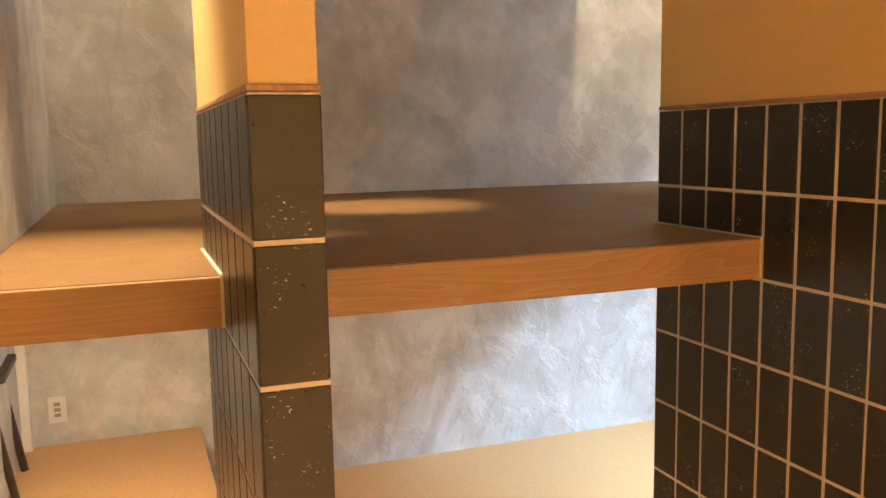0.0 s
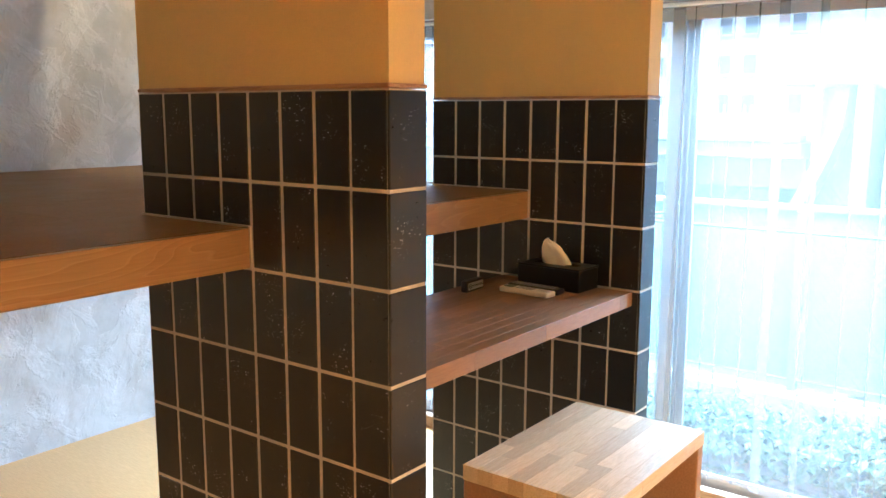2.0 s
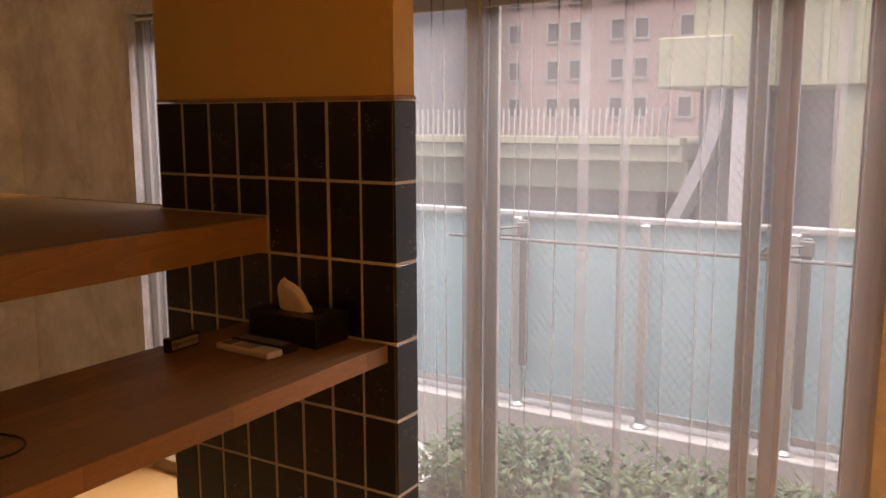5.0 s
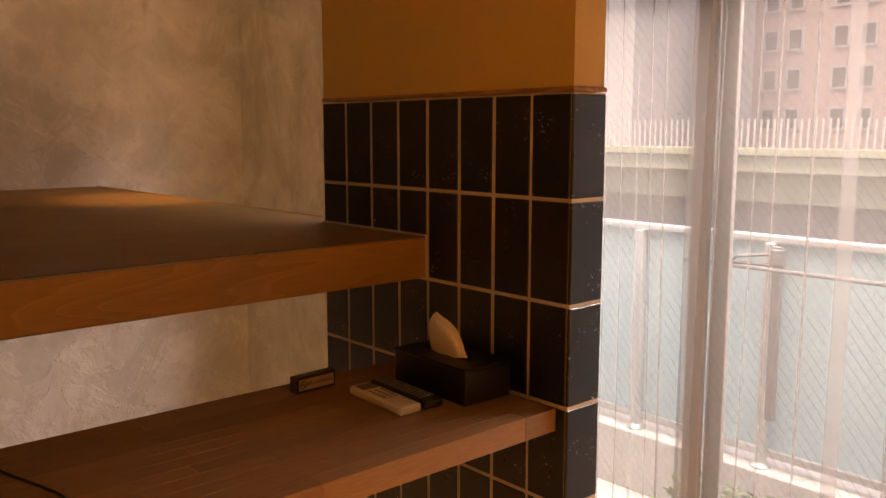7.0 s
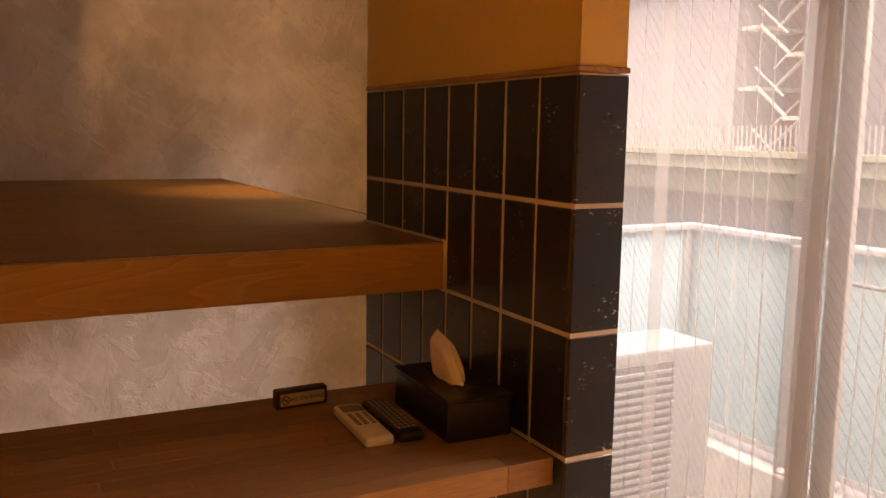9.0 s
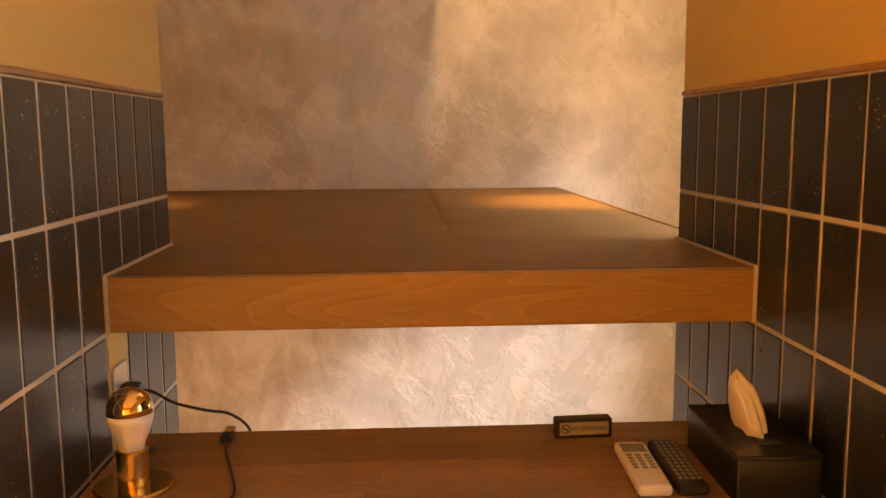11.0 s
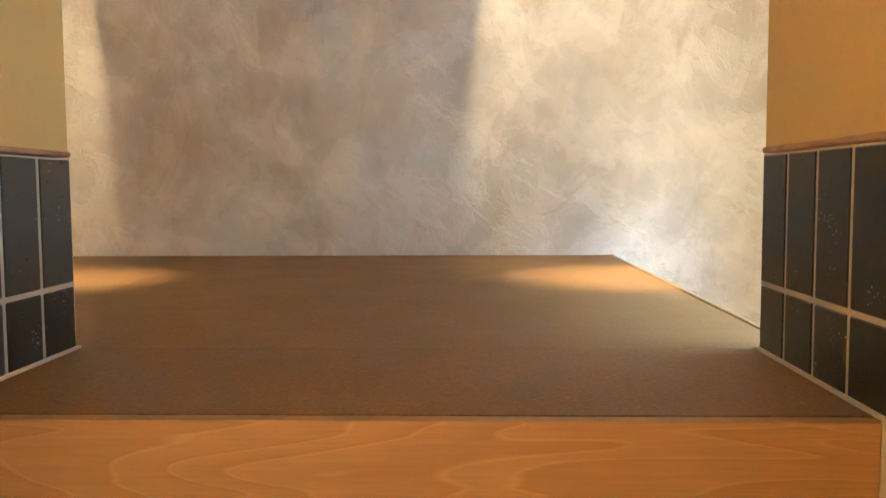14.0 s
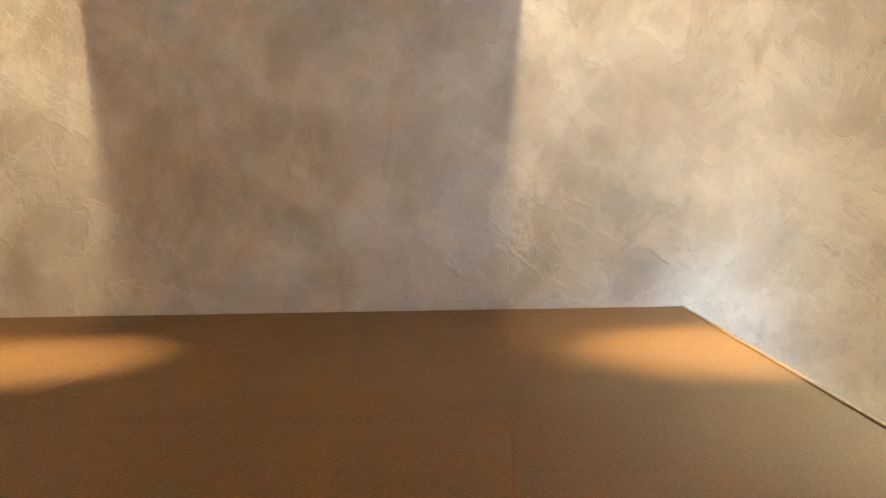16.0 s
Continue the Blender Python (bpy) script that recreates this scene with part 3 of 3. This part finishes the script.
tube(bm, curve_pts([(1.959, 1.976, CY + 0.002), (1.972, 1.92, CY), (1.998, 1.83, CY), (2.015, 1.75, CY), (1.99, 1.70, CY), (1.94, 1.69, CY), (1.885, 1.72, CY + 0.004), (1.86, 1.75, CY + 0.006)]), 0.0024)
part("cord", bm, BLACKPL, lead, smooth=True)

outlet = thing("wall_outlet", "white plastic wall outlet plate on the back wall", "outlet")
part("plate", boxes((-0.105, -0.033, YB - 0.008, YB - 0.001, 0.397, 0.515), bevel=0.003, seg=2), WHITEPL, outlet)
for zz in (0.432, 0.456, 0.480):
    part("socket", boxes((-0.082, -0.056, YB - 0.0095, YB - 0.0085, zz - 0.008, zz + 0.008)), GREYPL, outlet)

# ---- window ----
GX = XR + 0.10
window = tagged(new("window_1"), "tall sliding window with wired glass and aluminium frame", "window", "", "structure")
part("window_frame", boxes((GX - 0.045, GX + 0.045, WY0, WY0 + 0.035, 0.0, WZ), (GX - 0.045, GX + 0.045, WY1 - 0.035, WY1, 0.0, WZ),
     (GX - 0.045, GX + 0.045, WY0 + 0.036, WY1 - 0.036, WZ - 0.03, WZ), (GX - 0.045, GX + 0.045, WY0 + 0.036, WY1 - 0.036, 0.0, 0.04)), BRONZE, window)
for k, (a, b, dx) in enumerate([(WY0 + 0.037, 0.875, 0.012), (0.73, 1.80, -0.012), (1.69, WY1 - 0.037, 0.012)]):
    sash = part("sash", boxes((GX + dx - 0.010, GX + dx + 0.010, a, a + 0.055, 0.042, WZ - 0.032), (GX + dx - 0.010, GX + dx + 0.010, b - 0.055, b, 0.042, WZ - 0.032),
                (GX + dx - 0.010, GX + dx + 0.010, a + 0.056, b - 0.056, WZ - 0.075, WZ - 0.032), (GX + dx - 0.010, GX + dx + 0.010, a + 0.056, b - 0.056, 0.042, 0.105), bevel=0.002), BRONZE, window)
    pane = part("pane", boxes((GX + dx - 0.003, GX + dx + 0.003, a + 0.05, b - 0.05, 0.10, WZ - 0.07)), GLASS, sash, "clear wired glass pane")
    pane.visible_shadow = False
    bm = bmesh.new()
    ya, yb, za, zb = a + 0.055, b - 0.055, 0.105, WZ - 0.075
    x, pitch, hw = GX + dx, 0.030, 0.00035
    for sgn in (1, -1):
        c = -3.0
        while c < 6.0:
            # wires lean: z = za + sgn * 1.25 * (y - c)
            pts = []
            for y in (ya, yb):
                z = za + sgn * 1.25 * (y - c)
                if za <= z <= zb:
                    pts.append((y, z))
            for z in (za, zb):
                y = c + sgn * (z - za) / 1.25
                if ya < y < yb:
                    pts.append((y, z))
            if len(pts) >= 2:
                (y0, z0), (y1, z1) = pts[0], pts[1]
                bm.faces.new([bm.verts.new(q) for q in ((x - hw, y0, z0 - hw * 1.6), (x - hw, y1, z1 - hw * 1.6), (x + hw, y1, z1 + hw * 1.6), (x + hw, y0, z0 + hw * 1.6))])
            c += pitch
    part("wire_mesh", bm, WIRE, sash, "diamond wire mesh inside the glass")
solid("trim_window_sill", boxes((XR + 0.003, GX - 0.046, WY0, WY1, 0.0, 0.06), bevel=0.002), TRIM, "wooden window sill board at floor level", "trim")


# ---- curtains ----
def curtain(label, y0, y1, seed, z0, z1, x, fold):
    """Nearly flat cloth with pleats folded back on themselves: thin creases and, here and there, a broad doubled band."""
    rnd = random.Random(seed)
    bm = bmesh.new()
    nz = 14
    cols = []
    y = y0
    while y < y1:
        gathered = y > 2.5
        flat, amp, lean = rnd.uniform(0.012, 0.04) if gathered else rnd.uniform(0.035, 0.115), rnd.uniform(0.6, 1.0) * fold, rnd.uniform(-1, 1)
        width = rnd.uniform(0.024, 0.055) if rnd.random() < (0.8 if gathered else 0.5) else rnd.uniform(0.004, 0.009)
        for k in range(6):
            cols.append((y + k / 6 * flat, amp * 0.35 * math.sin(math.pi * k / 6), lean))
        y += flat
        for u, d in ((0.0, 0.0), (0.5, 0.15), (0.94, 0.3), (1.0, 0.5), (0.94, 0.7), (0.5, 0.8), (0.06, 0.85), (0.0, 1.0), (0.06, 1.15), (0.5, 1.1), (0.9, 0.7)):
            cols.append((y + u * width, -amp * d, lean))
        y += width
    cols = [c for c in cols if c[0] <= y1 + 0.01]
    rows = []
    for j in range(nz + 1):
        v = j / nz
        z = z1 + (z0 - z1) * v
        row = []
        for yy, dx, lean in cols:
            row.append(bm.verts.new((x + dx * (0.55 + 0.45 * v) + 0.004 * math.sin(5 * v + 9 * yy), yy + 0.012 * lean * math.sin(2.2 * v + yy * 3), z + (0.012 * math.sin(14 * yy) if j == nz else 0))))
        rows.append(row)
    for a, b in zip(rows, rows[1:]):
        for i in range(len(cols) - 1):
            bm.faces.new((a[i], a[i + 1], b[i + 1], b[i]))
    c = thing("curtain", label, "curtain", "sheer curtains at the window")
    part("cloth", bm, SHEER, c, smooth=True)
    bm = bmesh.new()
    tube(bm, [(x, y0, z1 + 0.012), (x, y1, z1 + 0.012)], 0.008)
    part("rail", bm, WHITE, c)
    return c


curtain("long sheer white voile curtain hanging over the window", WY0 + 0.02, 1.95, 3, 0.10, WZ - 0.03, XR + 0.03, 0.010)
curtain("gathered sheer white voile curtain behind the tiled partition", 1.955, WY1 - 0.02, 8, 0.10, WZ - 0.03, XR + 0.034, 0.010)

# ---- balcony ----
BX, BZ, BY0, BY1 = 5.20, 1.118, -1.8, 3.66
solid("ground", boxes((-60, 120, -80, 120, -6.2, -6.0)), ASPHALT, "grey asphalt ground far below the balcony", "ground")
solid("balcony_floor", boxes((XR + 0.2, BX + 0.12, BY0, BY1 + 0.1, -0.45, -0.25)), CONCRETE, "grey concrete balcony floor", "balcony")
solid("balcony_kerb", boxes((BX - 0.10, BX + 0.10, BY0, BY1 + 0.1, -0.25, 0.06), (XR + 0.2, BX - 0.101, BY1 - 0.08, BY1 + 0.1, -0.25, 0.06), bevel=0.006), CONCRETE, "pale concrete kerb under the balcony railing", "balcony")
rail = thing("balcony_railing", "aluminium balcony railing with frosted blue-white glass panels", "railing")
part("top_rail", boxes((BX - 0.035, BX + 0.035, BY0, BY1 + 0.035, BZ - 0.03, BZ), bevel=0.006, seg=2), ALU, rail)
part("top_rail", boxes((XR + 0.21, BX - 0.036, BY1 - 0.035, BY1 + 0.035, BZ - 0.03, BZ), bevel=0.006, seg=2), ALU, rail)
part("bottom_rail", boxes((BX - 0.02, BX + 0.02, BY0, BY1, 0.115, 0.14)), ALU, rail)
part("bottom_rail", boxes((XR + 0.21, BX - 0.03, BY1 - 0.02, BY1 + 0.02, 0.115, 0.14)), ALU, rail)
y = BY1
while y > BY0:
    part("post", boxes((BX - 0.055, BX - 0.015, y - 0.022, y + 0.022, 0.06, BZ - 0.03), bevel=0.003), ALU, rail)
    bm = bmesh.new()
    lathe(bm, BX - 0.035, y, [(0.045, 0.06), (0.045, 0.07), (0.03, 0.085)], 16)
    part("post_foot", bm, ALU, rail)
    part("glass_panel", boxes((BX + 0.002, BX + 0.010, y - 0.680, y - 0.004, 0.142, BZ - 0.032)), FROST, rail, "frosted blue-white glass panel")
    y -= 0.685
for x in (3.92, 4.56):
    part("glass_panel", boxes((x, x + 0.62, BY1 + 0.002, BY1 + 0.010, 0.142, BZ - 0.032)), FROST, rail, "frosted blue-white glass panel")
    part("post", boxes((x - 0.02, x + 0.02, BY1 - 0.055, BY1 - 0.015, 0.06, BZ - 0.03), bevel=0.003), ALU, rail)
for y in (2.24, 0.87):
    h = thing("laundry_bracket", "dark metal laundry pole bracket on the railing post", "bracket", "laundry pole brackets")
    part("upright", boxes((BX - 0.085, BX - 0.056, y - 0.02, y + 0.02, 0.30, BZ - 0.04), bevel=0.003), SHADE, h)
    part("clamp", boxes((BX - 0.10, BX - 0.056, y - 0.03, y + 0.03, BZ - 0.12, BZ - 0.05), bevel=0.004), SHADE, h)
    arm = bmesh.new()
    tube(arm, [(BX - 0.09, y, BZ - 0.07), (BX - 0.13, y + 0.16, BZ - 0.09), (BX - 0.13, y + 0.19, BZ - 0.12), (BX - 0.09, y + 0.02, BZ - 0.12)], 0.008, 6)
    part("arm", arm, SHADE, h)
pole = bmesh.new()
tube(pole, [(BX - 0.13, -1.2, BZ - 0.135), (BX - 0.13, 2.66, BZ - 0.135)], 0.009, 8)
tagged(part("laundry_pole", pole, SHADE), "thin dark laundry pole lying along the balcony railing", "pole")

ac = thing("air_conditioner_unit", "pale grey outdoor air conditioner unit on the balcony", "air conditioner")
part("casing", boxes((3.92, 4.56, 2.85, 3.13, 0.12, 0.75), bevel=0.012, seg=2), CASING, ac)
part("grille_backing", boxes((3.96, 4.36, 2.843, 2.8485, 0.17, 0.70)), SHADE, ac)
for k in range(16):
    z = 0.18 + k * 0.032
    part("grille_slat", boxes((3.96, 4.36, 2.834, 2.842, z, z + 0.012)), CASING, ac)
for x in (4.00, 4.42):
    part("foot", boxes((x, x + 0.05, 2.87, 3.11, -0.25, 0.119)), SHADE, ac)

# ---- planting on the balcony ----
rnd = random.Random(12)
pl = thing("planter", "long planter of low green leafy plants on the balcony floor", "planter")
part("trough", boxes((4.20, 4.80, 0.55, 2.35, -0.25, -0.06), bevel=0.01), SHADE, pl)
bm = bmesh.new()
for _ in range(4200):
    c = Vector((rnd.uniform(4.18, 4.82), rnd.uniform(0.5, 2.4), -0.08 + rnd.random() ** 1.3 * 0.19))
    a, e, l = rnd.uniform(0, 6.28), rnd.uniform(-0.3, 0.9), rnd.uniform(0.035, 0.075)
    d = Vector((math.cos(a) * math.cos(e), math.sin(a) * math.cos(e), math.sin(e))) * l
    s = Vector((-math.sin(a), math.cos(a), 0)) * l * 0.28
    up = Vector((0, 0, l * 0.08))
    bm.faces.new([bm.verts.new(p) for p in (c, c + d * 0.5 + s + up, c + d, c + d * 0.5 - s + up)])
part("foliage", bm, LEAF, pl, "many small green leaves")


# ---- outside ----
def facade(name, label, x, y0, y1, z0, z1, material, wy, wz, ww, wh, depth=8.0):
    h = thing(name, label, "building")
    part("wall", boxes((x, x + depth, y0, y1, z0, z1)), material, h)
    part("roof", boxes((x - 0.15, x + depth, y0 - 0.15, y1 + 0.15, z1, z1 + 0.3)), CONCRETE, h)
    fr = mesh_of("window_frame", boxes((-0.06, 0.02, -ww / 2 - 0.08, ww / 2 + 0.08, -wh / 2 - 0.08, -wh / 2), (-0.06, 0.02, -ww / 2 - 0.08, ww / 2 + 0.08, wh / 2, wh / 2 + 0.08),
                 (-0.06, 0.02, -ww / 2 - 0.08, -ww / 2, -wh / 2, wh / 2), (-0.06, 0.02, ww / 2, ww / 2 + 0.08, -wh / 2, wh / 2)), CONCRETE)
    gl = mesh_of("pane", boxes((-0.02, 0.01, -ww / 2, ww / 2, -wh / 2, wh / 2)), DARKGLASS)
    z = z0 + wz
    while z < z1 - 1:
        y = y0 + wy * 0.5
        k = 0
        while y < y1 - ww:
            w = piece("window", fr, h, x, y, z)
            piece("pane", gl, w)
            y += wy * (0.72 if k % 2 == 0 else 1.28)
            k += 1
        z += wz
    return h


facade("apartment_building", "far pink-brown brick apartment building with small windows", 30, 2.0, 17.3, -6, 16, PINK, 1.2, 1.33, 0.42, 0.62)
office = facade("office_building", "grey apartment block with stacked balconies beside the elevated road", 36, 21.4, 26.6, -6, 9.5, GREYWALL, 1.6, 1.7, 0.9, 0.9)
for k in range(8):
    part("balcony", boxes((35.2, 35.99, 21.9, 24.6, -4.9 + 1.7 * k, -4.78 + 1.7 * k), (35.2, 35.28, 21.9, 24.6, -4.77 + 1.7 * k, -4.25 + 1.7 * k), bevel=0.01), WHITE, office)
board = thing("billboard", "white billboard with a red square and dark lettering bars", "sign")
part("panel", boxes((29.5, 29.6, 18.25, 19.75, 0.95, 2.65), bevel=0.01), WHITE, board)
part("emblem", boxes((29.47, 29.499, 19.15, 19.5, 2.05, 2.4)), REDPAINT, board, "red square emblem")
for k in range(3):
    part("lettering_bar", boxes((29.47, 29.499, 18.5 + 0.36 * k, 18.75 + 0.36 * k, 1.45, 1.8)), SHADE, board)
part("post", boxes((29.52, 29.58, 18.95, 19.05, -6, 0.949)), SHADE, board)
facade("office_building", "pale lilac grey building wall beyond the green structure", 26, -14.0, 1.6, -6, 14, GREYWALL, 3.0, 3.0, 0.7, 1.0)
st = thing("stair_building", "pale grey building with white outside zigzag staircase", "building")
part("wall", boxes((20, 26, 17.7, 24, -6, 16)), GREYWALL, st)
part("wall", boxes((20, 26, 13.9, 15.5, -6, 16)), GREYWALL, st)
part("wall", boxes((22.0, 26, 15.51, 17.69, -6, 16)), PINK, st)
for k in range(12):
    z = -4.4 + 1.6 * k
    part("landing", boxes((20.1, 21.9, 15.55, 16.1, z, z + 0.1)), WHITE, st)
    part("landing", boxes((20.1, 21.9, 17.1, 17.65, z + 0.8, z + 0.9)), WHITE, st)
    for a, b in (((20.2, 16.1, z + 0.1), (20.2, 17.1, z + 0.9)), ((20.9, 17.1, z + 0.9), (20.9, 16.1, z + 1.7))):
        bm = bmesh.new()
        tube(bm, [a, b], 0.05, 6)
        part("stringer", bm, WHITE, st)
        bm = bmesh.new()
        tube(bm, [(a[0] - 0.1, a[1], a[2] + 0.5), (b[0] - 0.1, b[1], b[2] + 0.5)], 0.03, 6)
        part("handrail", bm, WHITE, st)

way = thing("elevated_road", "pale green painted elevated road deck with slatted white fence", "elevated road")
part("deck_beam", boxes((14, 20, 3.9, 40, 0.92, 1.20), bevel=0.03), GREEN, way)
part("lip", boxes((13.9, 14.3, 3.9, 40, 1.201, 1.30)), GREEN, way)
part("lower_beam", boxes((14.4, 19.5, 3.9, 40, 0.45, 0.919)), GREEN, way)
part("shadow_wall", boxes((15.2, 19.5, 3.9, 40, -6, 0.449)), CONCRETE, way)
for k in range(130):
    bm = bmesh.new()
    y = 4.3 + k * 0.11
    tube(bm, [(14.5, y, 1.20), (14.42, y - 0.05, 1.76)], 0.018, 4)
    part("fence_slat", bm, WHITE, way)
tow = thing("green_tower", "pale green steel stair tower with cantilevered box and pier", "tower")
part("upper_box", boxes((13.8, 17, 1.2, 3.74, 2.02, 12), bevel=0.03), GREEN, tow)
part("cantilever_box", boxes((13.7, 16, 3.16, 4.22, 2.03, 2.765), bevel=0.03), GREEN, tow)
# solid dark box painted in for the shade inside the opening
part("opening_shade", boxes((15.2, 15.3, 3.81, 4.6, -1.0, 1.0)), SHADE, tow)
for y in (1.5, 1.9, 2.35, 2.8):
    part("rib", boxes((13.7, 13.799, y, y + 0.08, 2.05, 12)), GREEN, tow)
part("pier", boxes((14.6, 16.5, 3.15, 3.8, -6, 2.019)), CONCRETE, tow)
part("stair_side", boxes((13.9, 14.1, 2.95, 3.15, -6, 2.70)), WHITE, tow)
part("recess", boxes((15.5, 16.5, 1.95, 2.94, -6, 2.019)), GREYWALL, tow)
part("column", boxes((13.9, 15, 1.4, 1.75, -6, 2.019)), GREEN, tow)
# sloping side of the outside stair, curving into the pier
bm = bmesh.new()
line = [(4.16, -0.10), (4.05, 0.10), (3.86, 0.50), (3.66, 0.95), (3.52, 1.35), (3.46, 1.75), (3.44, 2.02)]
for (ya, za), (yb, zb) in zip(line, line[1:]):
    vs = [bm.verts.new(p) for x in (13.85, 14.5) for p in ((x, ya, za), (x, yb, zb), (x, yb - 0.20, zb), (x, ya - 0.20, za))]
    for f in ((0, 1, 2, 3), (7, 6, 5, 4), (0, 4, 5, 1), (1, 5, 6, 2), (2, 6, 7, 3), (3, 7, 4, 0)):
        bm.faces.new([vs[k] for k in f])
part("sloping_stair", bm, CONCRETE, tow, "sloping pale concrete stair side")

# ---- tiled partitions ----
BEV = 0.0022
TW = COL - 0.0085
side_mesh = mesh_of("tile", boxes((-0.004, 0.004, -TW / 2, TW / 2, -ROW / 2 + 0.0035, ROW / 2 - 0.0035), bevel=BEV), TILE)
half_cols = range(8)


def end_mesh(w):
    return mesh_of("tile", boxes((-w / 2, w / 2, -0.004, 0.004, -ROW / 2 + 0.0035, ROW / 2 - 0.0035), bevel=BEV), TILE)


def partition(n, x0, x1, faces):
    w = tagged(new("wall_partition_%d" % n), "yellow painted partition clad below in dark glazed upright tiles", "wall", "", "structure")
    part("core", boxes((x0 + 0.0018, x1 - 0.0018, YF + 0.0018, YI - 0.001, 0.0, TOP - 0.001)), GROUT, w, "cream grout bed behind the tiles")
    part("upper_wall", boxes((x0 + 0.004, x1 - 0.004, YF + 0.004, YI - 0.002, TOP + 0.0105, CEIL)), YELLOW, w, "yellow painted upper wall")
    part("cap_trim", boxes((x0 - 0.001, x1 + 0.001, YF - 0.001, YI, TOP + 0.001, TOP + 0.0102), bevel=0.002), TRIM, w, "slim brown wooden trim over the tiles")
    em = end_mesh(x1 - x0 - 0.001)
    for r in range(8):
        z = TOP - ROW * (r + 0.5)
        piece("tile", em, w, (x0 + x1) / 2, YF + 0.004, z)
        for c in range(8):
            y = YF + COL * (c + 0.5) + (0.003 if c == 0 else 0)
            for f in faces:
                if n == 2 and f > 0 and c == 4 and r == 2:
                    continue
                piece("tile", side_mesh, w, (x1 - 0.004) if f > 0 else (x0 + 0.004), y, z)
    return w


partition(1, *PARTS[0], (-1, 1))
p2 = partition(2, *PARTS[1], (-1, 1))
partition(3, *PARTS[2], (-1, 1))
# bare yellow strip with a white outlet where one tile is left out
cy = YF + COL * 4.5
part("outlet_strip", boxes((1.7755, 1.7765, cy - 0.047, cy + 0.047, DZ1 + 0.004, PZ0 - 0.004)), YELLOW, p2)
plate = thing("wall_outlet", "white outlet plate set between the dark tiles", "outlet")
part("plate", boxes((1.7767, 1.781, cy - 0.040, cy + 0.030, DZ1 + 0.015, 1.175), bevel=0.002), WHITEPL, plate)
part("socket", boxes((1.7812, 1.7822, cy - 0.015, cy + 0.008, 1.10, 1.125)), GREYPL, plate)
